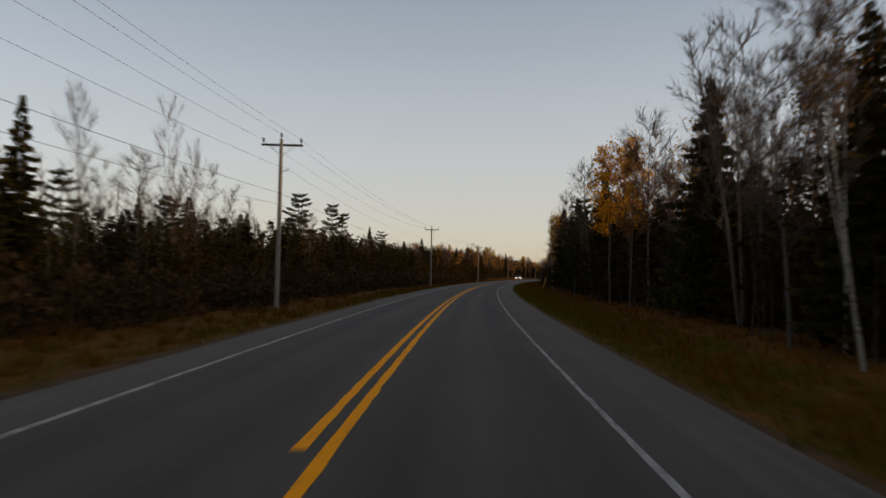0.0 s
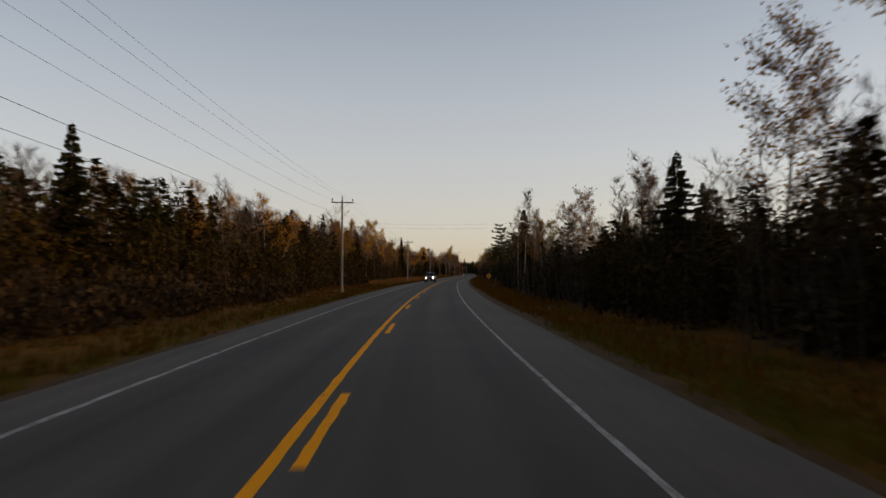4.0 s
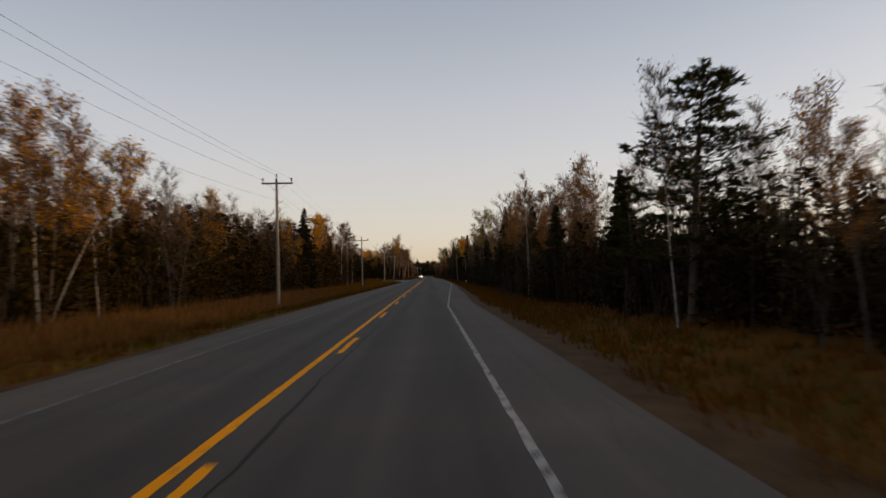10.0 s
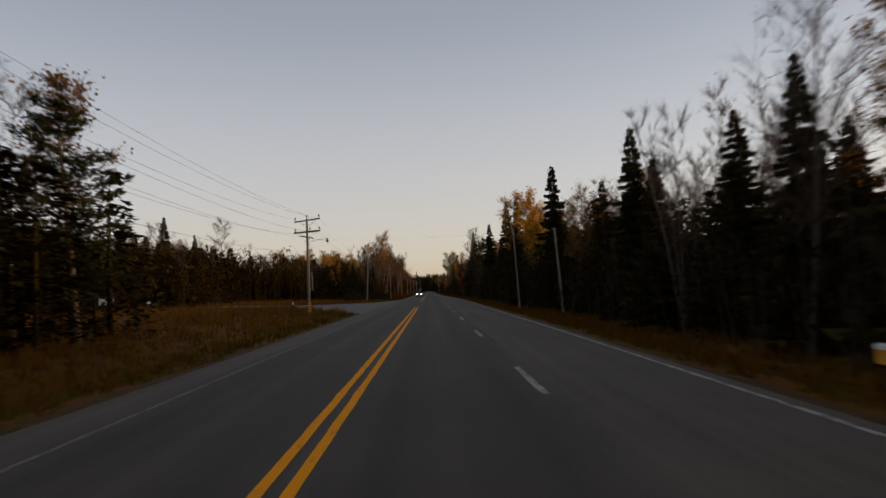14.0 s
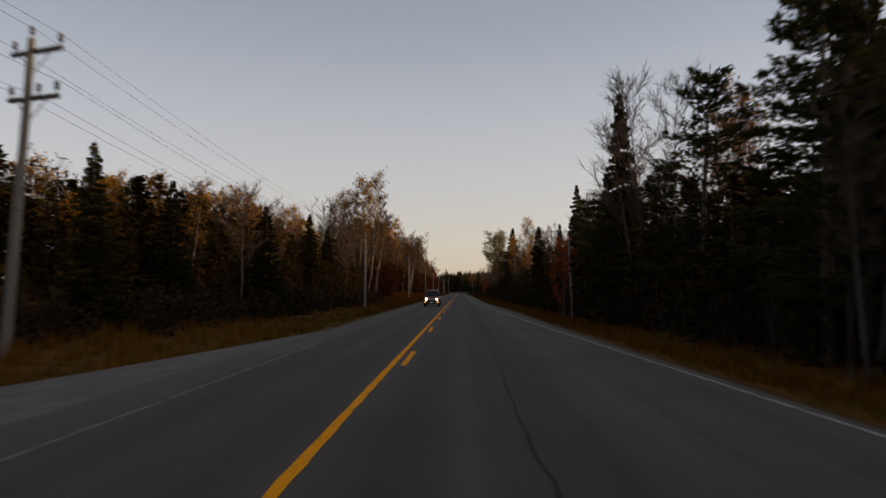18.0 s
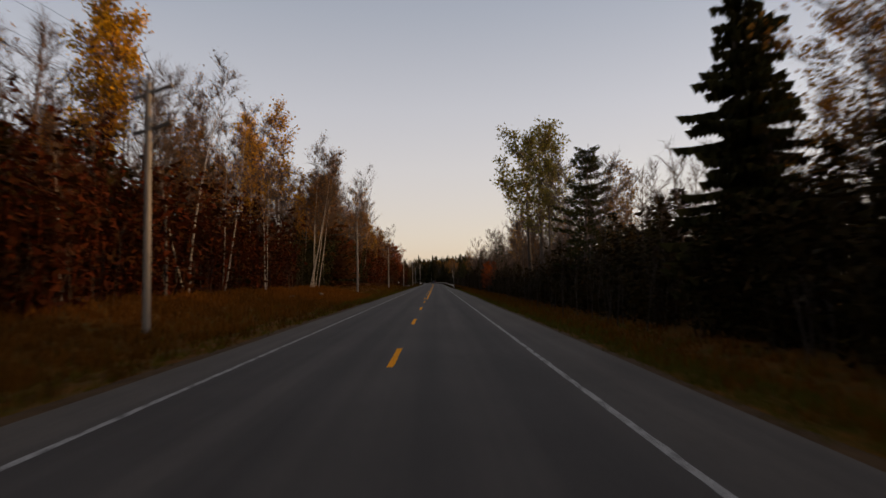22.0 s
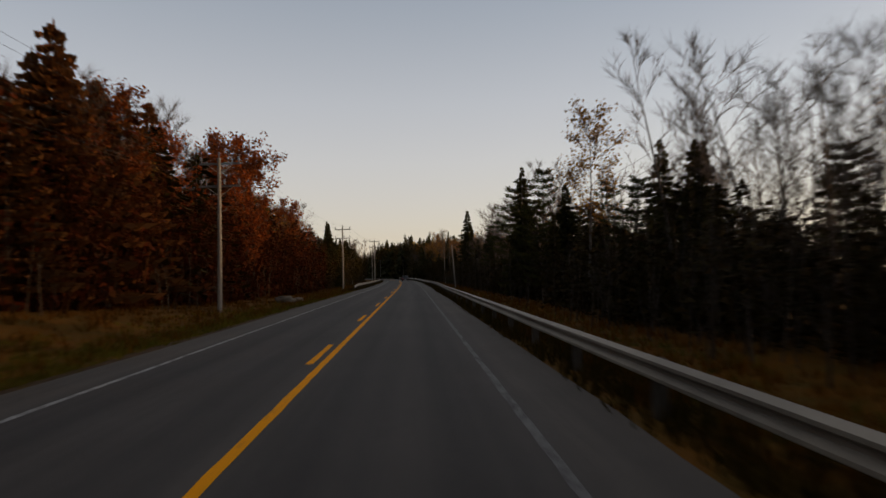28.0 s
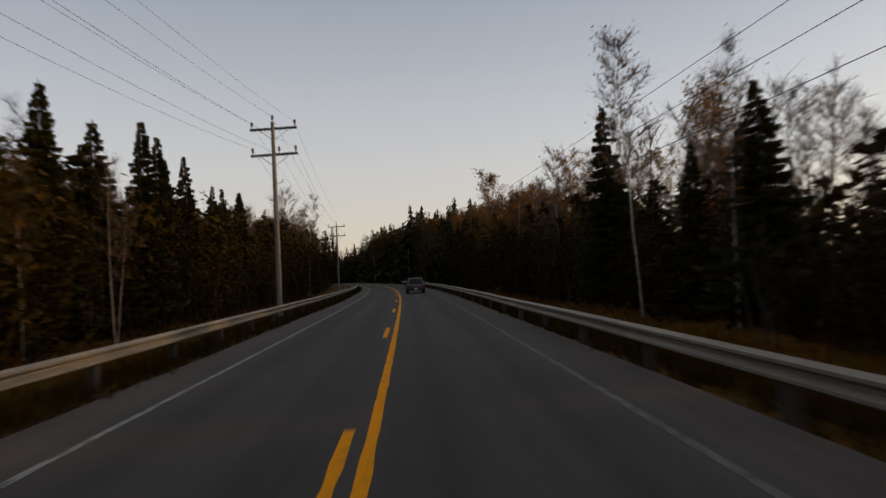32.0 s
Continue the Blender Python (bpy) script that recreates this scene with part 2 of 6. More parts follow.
BARK_BROWN = surface("brown_bark", (0.035, 0.025, 0.02), (0.11, 0.08, 0.06), 6, 0.95, stretch=(2, 2, 0.5), relief=0.7)
BARK_BIRCH = birch_material()
TWIG = surface("grey_brown_twigs", (0.034, 0.0205, 0.013), (0.09, 0.057, 0.038), 3, 0.9, relief=0.1)
SPRUCE = leaf_material("dark_spruce_needles", [(0.0125, 0.0122, 0.0035), (0.0205, 0.0195, 0.005), (0.03, 0.0272, 0.007), (0.04, 0.033, 0.009)], 0.1)
PINE = leaf_material("pine_needles", [(0.018, 0.022, 0.006), (0.03, 0.034, 0.009), (0.042, 0.045, 0.012), (0.055, 0.052, 0.014)], 0.15)
LEAVES = {
    "yellow": leaf_material("yellow_leaves", [(0.3, 0.15, 0.006), (0.48, 0.25, 0.009), (0.56, 0.31, 0.018), (0.24, 0.12, 0.008)], 0.42),
    "orange": leaf_material("orange_leaves", [(0.25, 0.115, 0.009), (0.38, 0.19, 0.014), (0.45, 0.245, 0.022), (0.17, 0.08, 0.009)], 0.42),
    "red": leaf_material("rust_red_leaves", [(0.105, 0.024, 0.006), (0.16, 0.037, 0.008), (0.2, 0.054, 0.011), (0.075, 0.022, 0.007)]),
    "scarlet": leaf_material("scarlet_leaves", [(0.22, 0.035, 0.008), (0.32, 0.06, 0.012), (0.4, 0.11, 0.02), (0.16, 0.03, 0.01)], 0.42),
    "olive": leaf_material("olive_leaves", [(0.1, 0.09, 0.02), (0.16, 0.14, 0.03), (0.24, 0.19, 0.04), (0.07, 0.07, 0.02)]),
    "larch": leaf_material("rust_larch_needles", [(0.055, 0.02, 0.006), (0.09, 0.033, 0.009), (0.11, 0.045, 0.012), (0.04, 0.018, 0.006)], 0.2),
    "brown": leaf_material("brown_leaves", [(0.12, 0.054, 0.011), (0.19, 0.092, 0.018), (0.24, 0.124, 0.025), (0.095, 0.047, 0.012)], 0.4),
}
# the right-hand wood's shade is put into these near-black tones
BRUSH_SHADED = leaf_material("shaded_brush_leaves", [(0.0105, 0.0088, 0.0026), (0.0195, 0.0142, 0.004), (0.032, 0.0185, 0.005), (0.0185, 0.0146, 0.0035)], 0.1)
# lighter, warmer copy: the glow on the left-hand wood is in its tones
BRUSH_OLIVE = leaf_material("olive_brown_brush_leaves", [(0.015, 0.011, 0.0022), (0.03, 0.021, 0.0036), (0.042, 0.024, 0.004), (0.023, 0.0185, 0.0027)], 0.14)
SHRUB = leaf_material("grey_brown_shrub_twigs", [(0.022, 0.015, 0.008), (0.036, 0.025, 0.014), (0.05, 0.032, 0.016), (0.03, 0.018, 0.007)], 0.08)
CEDAR = leaf_material("olive_cedar_sprays", [(0.014, 0.011, 0.002), (0.024, 0.018, 0.003), (0.035, 0.0255, 0.004), (0.031, 0.0193, 0.003)], 0.1)
BRUSH_RUST = leaf_material("rust_brush_leaves", [(0.04, 0.008, 0.002), (0.075, 0.0145, 0.003), (0.05, 0.0165, 0.004), (0.022, 0.0095, 0.003)], 0.2)
STEM = surface("brown_sapling_stems", (0.016, 0.011, 0.007), (0.045, 0.032, 0.022), 5, 0.95, relief=0.2)
POLE_WOOD = surface("weathered_pole_wood", (0.11, 0.098, 0.085), (0.25, 0.225, 0.195), 8, 0.9, stretch=(4, 4, 0.3), relief=0.5)
ARM_WOOD = surface("dark_crossarm_wood", (0.06, 0.052, 0.046), (0.14, 0.12, 0.1), 8, 0.9, stretch=(0.4, 4, 4), relief=0.4)
PORCELAIN = surface("grey_insulator", (0.06, 0.055, 0.06), (0.14, 0.13, 0.14), 20, 0.3, relief=0.05)
CABLE = surface("black_cable", (0.012, 0.012, 0.013), (0.03, 0.03, 0.032), 10, 0.9, relief=0.05)
CABLE.node_tree.nodes["Principled BSDF"].inputs["Specular IOR Level"].default_value = 0.1
STEEL = surface("galvanised_steel", (0.18, 0.158, 0.125), (0.3, 0.265, 0.21), 7, 0.65, 0.25, relief=0.1)
RUSTY = surface("weathered_post_wood", (0.025, 0.02, 0.015), (0.065, 0.052, 0.04), 12, 0.9, relief=0.5)
SIGN_YELLOW = surface("sign_yellow", (0.62, 0.27, 0.008), (0.74, 0.34, 0.012), 4, 0.45, relief=0.02)
SIGN_ORANGE = surface("sign_orange", (0.42, 0.12, 0.004), (0.5, 0.16, 0.006), 9, 0.5, relief=0.02)
GUARD_GREY = surface("faded_guard_plastic", (0.12, 0.1, 0.05), (0.22, 0.19, 0.1), 5, 0.6, relief=0.05)
BLACK = surface("matt_black", (0.01, 0.01, 0.01), (0.03, 0.03, 0.03), 12, 0.6, relief=0.1)
RUBBER = surface("tyre_rubber", (0.012, 0.012, 0.012), (0.03, 0.03, 0.03), 20, 0.85, relief=0.2)
CHROME = surface("dull_chrome", (0.35, 0.35, 0.36), (0.6, 0.6, 0.6), 5, 0.25, 0.9, relief=0.02)
CAR_GLASS = glass_material("dark_car_glass", (0.012, 0.014, 0.016))
RED_LENS = glass_material("red_lamp_lens", (0.3, 0.012, 0.008), 0.2)
AMBER = glow_material("amber_lamp", (1.0, 0.35, 0.03), 1.5)
HEADLIGHT = glow_material("lit_headlight", (1.0, 0.88, 0.7), 6.5)
WHITE_PLASTIC = surface("white_plastic", (0.5, 0.5, 0.48), (0.7, 0.7, 0.68), 6, 0.5, relief=0.05)
STONE = surface("grey_boulder", (0.05, 0.041, 0.03), (0.13, 0.108, 0.082), 5, 0.9, relief=0.7)


def ground_material():
    m, n, l, b = material("verge_soil_and_grass", 0.95)
    b.inputs["Specular IOR Level"].default_value = 0.08
    fine, mid, wide = grain(n, l, 14, 6), grain(n, l, 1.1, 6), grain(n, l, 0.06, 3)
    dry = ramp(n, l, fine, [(0.3, (0.05, 0.018, 0.002)), (0.7, (0.17, 0.066, 0.005))])
    green = ramp(n, l, fine, [(0.3, (0.025, 0.022, 0.006)), (0.7, (0.075, 0.058, 0.012))])
    f = ramp(n, l, mid, [(0.4, (0, 0, 0)), (0.62, (1, 1, 1))])
    c = blend(n, l, f, dry, green)
    l.new(blend(n, l, 0.4, c, ramp(n, l, wide, [(0.35, (0.06, 0.026, 0.003)), (0.65, (0.14, 0.062, 0.007))])), b.inputs["Base Color"])
    bump(n, l, b, fine, 0.8, 0.06)
    return m


GROUND = ground_material()


# ---- building helpers ----
class Geo:
    """Points and faces of one mesh."""

    def __init__(self):
        self.v, self.f = [], []

    def face(self, *pts):
        i = len(self.v)
        self.v.extend([tuple(p) for p in pts])
        self.f.append(tuple(range(i, i + len(pts))))

    def tube(self, pts, radii, sides=5, cap=False):
        pts = [Vector(p) for p in pts]
        base = len(self.v)
        for i, p in enumerate(pts):
            way = (pts[min(i + 1, len(pts) - 1)] - pts[max(i - 1, 0)]).normalized()
            u = way.cross(Vector((0.13, 0.31, 0.94)) if abs(way.z) < 0.9 else Vector((1, 0.1, 0))).normalized()
            w = way.cross(u)
            for k in range(sides):
                a = 2 * math.pi * k / sides
                self.v.append(tuple(p + (u * math.cos(a) + w * math.sin(a)) * radii[i]))
        for i in range(len(pts) - 1):
            for k in range(sides):
                a, b = base + i * sides + k, base + i * sides + (k + 1) % sides
                self.f.append((a, b, b + sides, a + sides))
        if cap:
            self.f.append(tuple(base + k for k in reversed(range(sides))))
            self.f.append(tuple(base + (len(pts) - 1) * sides + k for k in range(sides)))

    def box(self, lo, hi, taper=0.0):
        x0, y0, z0 = lo
        x1, y1, z1 = hi
        i, t = len(self.v), taper
        self.v += [(x0, y0, z0), (x1, y0, z0), (x1, y1, z0), (x0, y1, z0),
                   (x0 + t, y0 + t, z1), (x1 - t, y0 + t, z1), (x1 - t, y1 - t, z1), (x0 + t, y1 - t, z1)]
        self.f += [tuple(i + k for k in q) for q in ((3, 2, 1, 0), (4, 5, 6, 7), (0, 1, 5, 4), (1, 2, 6, 5), (2, 3, 7, 6), (3, 0, 4, 7))]

    def loft(self, rings, close_ends=True):
        n, base = len(rings[0]), len(self.v)
        for r in rings:
            self.v.extend([tuple(p) for p in r])
        for i in range(len(rings) - 1):
            for k in range(n):
                a, b = base + i * n + k, base + i * n + (k + 1) % n
                self.f.append((a, b, b + n, a + n))
        if close_ends:
            self.f.append(tuple(base + k for k in reversed(range(n))))
            self.f.append(tuple(base + (len(rings) - 1) * n + k for k in range(n)))

    def disc(self, centre, axis, radius, depth, sides=16):
        c, a = Vector(centre), Vector(axis).normalized()
        self.tube([c - a * depth / 2, c + a * depth / 2], [radius, radius], sides, cap=True)

    def mesh(self, name, mat, smooth=False):
        me = bpy.data.meshes.new(name)
        me.from_pydata(self.v, [], self.f)
        me.materials.append(mat)
        if smooth:
            me.shade_smooth()
        me.update()
        return me


def part(name, geo, mat, parent=None, label="", smooth=False, bevel=0.0):
    ob = new(name, geo if isinstance(geo, bpy.types.Mesh) else geo.mesh(name, mat, smooth))
    if parent is not None:
        ob.parent = parent
    if label:
        ob["label"] = label
    if bevel:
        bv = ob.modifiers.new("bevel", "BEVEL")
        bv.width, bv.segments, bv.limit_method = bevel, 2, "ANGLE"
    return ob


def thing(name, label, category, group="", m=None):
    ob = tagged(new(name), label, category, group)
    if m is not None:
        ob.matrix_basis = m
    return ob


def at(s, d, z=0.0, turn=0.0, size=1.0):
    """The pose of a thing that stands beside the road and faces along it."""
    return Matrix.Translation(spot(s, d, z)) @ Matrix.Rotation(radians(heading(s) + turn), 4, "Z") @ Matrix.Scale(size, 4)


# ---- road and ground ----
WIDE_AT, WIDE_TO = (305, 325, 350, 378, 400, 470, 488, 512, 540, 556, 570), (0, 0.75, 1.75, 2.9, 3.1, 3.45, 3.45, 2.3, 1.35, 0.7, 0)


def widening(s):
    return float(np.interp(s, WIDE_AT, WIDE_TO))


def left_edge(s):
    return -4.5 - float(np.interp(s, (150, 190, 330, 400), (0, 0.25, 0.3, 0))) - 0.12 * noise.noise((s * 0.05, 3, 0)) - 0.05 * noise.noise((s * 0.7, 9, 0))


def right_edge(s):
    return 4.9 - float(np.interp(s, (690, 730), (0, 0.45))) + 0.55 * widening(s) + 0.12 * noise.noise((s * 0.05, 7, 0)) + 0.05 * noise.noise((s * 0.7, 5, 0))


def bank(s, d):
    """How far the ground on the left rises towards the wood."""
    if d > -6:
        return 0.0
    low = float(np.interp(s, (372, 395, 498, 525), (0, 0.75, 0.75, 0))) * min(1.0, max(0.0, (-d - 8) / 20))
    high = float(np.interp(s, (588, 618, 765, 800), (0, 1.35, 1.35, 0))) * float(np.interp(-d, (6, 9.3, 14, 20), (0, 0.42, 1, 1.05)))
    return max(low, high)


def ground_z(s, d):
    return plain_z(s, d) + bank(s, d)


def plain_z(s, d):
    e = d - right_edge(s) if d > 0 else -d + left_edge(s)
    if e < 0:
        return -0.07
    deep = 0.5 if d > 0 else 0.42
    z = float(np.interp(e, (0, 0.7, 3.0, 4.2, 7.5, 14), (-0.05, -0.1, -deep, -deep, -0.28, -0.15)))
    p = spot(s, d)
    if d < 0 and 422 < s < 500:
        w = float(np.interp(s, (422, 429, 491, 500), (0, 1, 1, 0)))
        if w > 0.999:
            return -0.06
        return (z + min(1, e / 3) * 0.13 * noise.noise((p.x * 0.25, p.y * 0.25, 0))) * (1 - w) - 0.06 * w
    return z + min(1, e / 3) * 0.13 * noise.noise((p.x * 0.25, p.y * 0.25, 0)) + min(1, e / 12) * 0.3 * noise.noise((p.x * 0.03, p.y * 0.03, 4))


def ribbon(name, s0, s1, edges, z, mat, step=2.0, thick=0.0, attribute=False):
    """A strip along the road between lateral edges given as functions or numbers."""
    n = max(1, int(round((s1 - s0) / step)))
    geo, lat, rows = Geo(), [], []
    for i in range(n + 1):
        s = s0 + (s1 - s0) * i / n
        row = [(e(s) if callable(e) else e) for e in edges]
        ids = []
        for d in row:
            ids.append(len(geo.v))
            geo.v.append(tuple(spot(s, d, z(s, d) if callable(z) else z)))
            lat.append((d + 5.5) / 11)
        if thick:
            for d in (row[0] - 0.12, row[-1] + 0.12):
                ids.append(len(geo.v))
                geo.v.append(tuple(spot(s, d, (z(s, d) if callable(z) else z) - thick)))
                lat.append((d + 5.5) / 11)
        rows.append(ids)
    k = len(edges)
    for a, b in zip(rows, rows[1:]):
        for j in range(k - 1):
            geo.f.append((a[j], a[j + 1], b[j + 1], b[j]))
        if thick:
            geo.f.append((a[k], a[0], b[0], b[k]))
            geo.f.append((a[k - 1], a[k + 1], b[k + 1], b[k - 1]))
    me = geo.mesh(name, mat)
    if attribute:
        layer = me.attributes.new("lateral", "FLOAT", "POINT")
        layer.data.foreach_set("value", lat)
    return me


road = tagged(new("road", ribbon("road", -120, 1250, [left_edge, -4, -3.25, -2, -1, 0, 1, 2, 3.25, 4, right_edge], 0.0, ASPHALT, 2.0, 0.12, True)),
              "worn grey two-lane asphalt road with paved shoulders", "road", kind="structure")


def line(name, s0, s1, d, width, mat, label):
    """A painted stripe whose edges have crumbled a little."""
    mid = d if callable(d) else (lambda s: d)
    rag = lambda s, k: 0.022 * noise.noise((s * 2.3, k, width)) + 0.014 * noise.noise((s * 7.0, k, 4))
    wide = (lambda s: mid(s) - width / 2 + rag(s, s0 + 1), lambda s: mid(s) + width / 2 + rag(s, s0 + 9))
    return part(name, ribbon(name, s0, s1, wide, 0.004, mat, 0.3 if s1 - s0 < 5 else 0.5), mat, road, label)


line("edge_line", -60, 205, -3.25, 0.11, WHITE_PAINT, "worn white edge line")
line("edge_line", 205, 592, -3.25, 0.1, FADED_PAINT, "almost worn-off white edge line")
line("edge_line", 592, 1200, -3.25, 0.11, WHITE_PAINT, "worn white edge line")
line("edge_line", -60, 135, 3.25, 0.085, WHITE_PAINT, "thin worn white edge line")
line("edge_line", 135, 728, lambda s: 3.25 + widening(s), 0.11, WHITE_PAINT, "worn white edge line")
line("edge_line", 728, 1200, 3.25, 0.11, FADED_PAINT, "faded white edge line")
for d in (-0.15, 0.15):
    line("centre_line", 8.1 if d < 0 else -60, 108, d, 0.14, YELLOW_PAINT, "solid yellow centre line")
    line("centre_line", 357, 442, d, 0.14, YELLOW_PAINT, "solid yellow centre line")
line("centre_line", 108, 357, -0.13, 0.14, YELLOW_PAINT, "solid yellow centre line")
line("centre_line", 484, 588, -0.13, 0.14, YELLOW_PAINT, "solid yellow centre line")
line("centre_line", 646, 1200, 0.13, 0.14, YELLOW_PAINT, "solid yellow centre line")


# the broken lines were laid by hand: they run ahead of or behind an even count
DRIFT_AT = (178, 217, 253, 277, 324, 340, 480, 499, 534, 546, 605, 651, 664, 698, 765, 801, 814, 870, 883)
DRIFT_BY = (-0.9, 1.0, 1.3, 0.4, -1.7, 0, 0, 3.4, 0.6, -0.3, 0.3, -0.2, 0.4, -2.4, 1.4, -1.1, 0.9, -1.6, 0.3)


def dashes(s0, s1, end, d, mat, label):
    k = math.ceil((s0 - end + 3.2) / 12.2)
    while end + k * 12.2 < s1:
        q = end + k * 12.2
        q += float(np.interp(q, DRIFT_AT, DRIFT_BY))
        line("centre_dash" if mat is YELLOW_PAINT else "lane_dash", q - 3.4, q, d, 0.135, mat, label)
        k += 1


dashes(108, 357, 203.6, 0.15, YELLOW_PAINT, "broken yellow centre line")
dashes(484, 588, 546.7, 0.15, YELLOW_PAINT, "broken yellow centre line")
dashes(588, 646, 604.8, 0.0, YELLOW_PAINT, "broken yellow centre line")
dashes(646, 740, 651.4, -0.15, YELLOW_PAINT, "broken yellow centre line")
dashes(740, 832, 789.2, -0.15, YELLOW_PAINT, "broken yellow centre line")
dashes(832, 1000, 846.2, -0.15, YELLOW_PAINT, "broken yellow centre line")
dashes(378, 482, 403.2, 3.28, WHITE_PAINT, "broken white lane line")

TAR = surface("black_tar_seal", (0.012, 0.012, 0.013), (0.03, 0.029, 0.03), 9, 0.7, relief=0.2)
TAR.node_tree.nodes["Principled BSDF"].inputs["Specular IOR Level"].default_value = 0.08
for s0, s1, d, sway in ((226, 300, 0.42, 0.1), (396, 440, 3.45, 0.15), (482, 500, 2.4, 0.3)):
    mid = lambda s, d=d, sway=sway: d + sway * noise.noise((s * 0.09, d, 3)) + 0.06 * noise.noise((s * 1.3, d, 8))
    half = lambda s, d=d: 0.012 + 0.02 * max(0, noise.noise((s * 0.5, d, 5)) + 0.45)
    part("tar_crack", ribbon("tar_crack", s0, s1, (lambda s, m=mid, w=half: m(s) - w(s), lambda s, m=mid, w=half: m(s) + w(s)), 0.006, TAR, 0.5), TAR, road, "crack sealed with black tar")

COLUMNS = [-520, -360, -240, -160, -110, -80, -60, -46, -36, -28, -22, -18, -15, -13, -11, -9.5, -8.2, -7.2, -6.3, -5.6, -5.0, -4.4, 0,
           4.4, 5.0, 5.6, 6.3, 7.0, 7.8, 8.6, 9.6, 11, 13, 15, 18, 22, 28, 36, 46, 60, 80, 110, 160, 240, 360, 520]
ground = tagged(new("ground", ribbon("ground", -140, 1260, COLUMNS, ground_z, GROUND, 3.0)),
                "verge and woodland floor of dry brown and olive grass", "ground", kind="structure")
for side, label in ((1, "brown gravel shoulder beside the asphalt"), (-1, "narrow brown gravel shoulder beside the asphalt")):
    e = [lambda s, o=o: (right_edge(s) + o * float(np.interp(s, (110, 140, 330, 400), (0.2, 1, 1, 0.25))) + 0.2 * noise.noise((s * 0.4, o, 1))) if o else right_edge(s) - 0.1 for o in (0.0, 0.5, 1.35)]
    if side < 0:
        e = [lambda s, o=o: (left_edge(s) - o - 0.12 * noise.noise((s * 0.4, o, 2))) if o else left_edge(s) + 0.1 for o in (0.55, 0.3, 0.0)]
    tagged(new("gravel_shoulder", ribbon("gravel_shoulder", -60, 712 if side > 0 else 1100, e, lambda s, d: ground_z(s, d) + 0.022, GRAVEL, 1.5)), label, "shoulder", kind="structure")


def mouth(d):
    """Near and far edge, along the highway, of the side road's flared mouth."""
    e = max(0.0, -d - 4.5)
    return float(np.interp(e, (0, 2.7, 11.8, 40), (430, 439, 459, 462))), float(np.interp(e, (0, 0.7, 1.7, 2.5, 5, 11.8, 40), (512, 507, 499.5, 494.5, 484, 470, 473)))


def on_side_road(s, d):
    return -40 < d < -4 and mouth(d)[0] - 0.5 < s < mouth(d)[1] + 0.5


def side_road():
    """A gravel road that opens on the left, its mouth flared to both sides."""
    geo = Geo()
    for i in range(30):
        d = -4.35 - i * 1.15
        s0, s1 = mouth(d)
        for k in range(9):
            geo.v.append(tuple(spot(s0 + (s1 - s0) * k / 8 + 0.5 * noise.noise((d * 0.4, k // 8, 2)), d, bank(464, d) - 0.035 + 0.05 * min(1, i / 5) * (1 - abs(k - 4) / 4))))
    for i in range(29):
        for k in range(8):
            p = i * 9 + k
            geo.f.append((p, p + 1, p + 10, p + 9))
    tagged(new("side_road", geo.mesh("side_road", SIDE_GRAVEL)), "grey gravel side road that meets the highway", "road", kind="structure")


side_road()


# ---- trees ----
def rnd(a, b):
    return random.uniform(a, b)


def bent(p, way, length, steps, wander, lift=0.0):
    """Points of a limb that wanders as it grows."""
    pts, way = [Vector(p)], Vector(way).normalized()
    for _ in range(steps):
        way = (way + Vector((rnd(-1, 1), rnd(-1, 1), rnd(-1, 1))) * wander + Vector((0, 0, lift))).normalized()
        pts.append(pts[-1] + way * length / steps)
    return pts


def twig(geo, p, way, length, width=0.018):
    side = way.cross(Vector((rnd(-1, 1), rnd(-1, 1), rnd(-1, 1)))).normalized() * width
    geo.face(p - side, p + side, p + way * length)


def leaf(geo, p, size):
    u = Vector((rnd(-1, 1), rnd(-1, 1), rnd(-1, 1))).normalized()
    w = u.cross(Vector((rnd(-1, 1), rnd(-1, 1), rnd(-1, 1)))).normalized()
    geo.face(p - u * size, p - w * size * 0.7 + u * size * 0.5, p + w * size * 0.9 + u * size * 0.6)


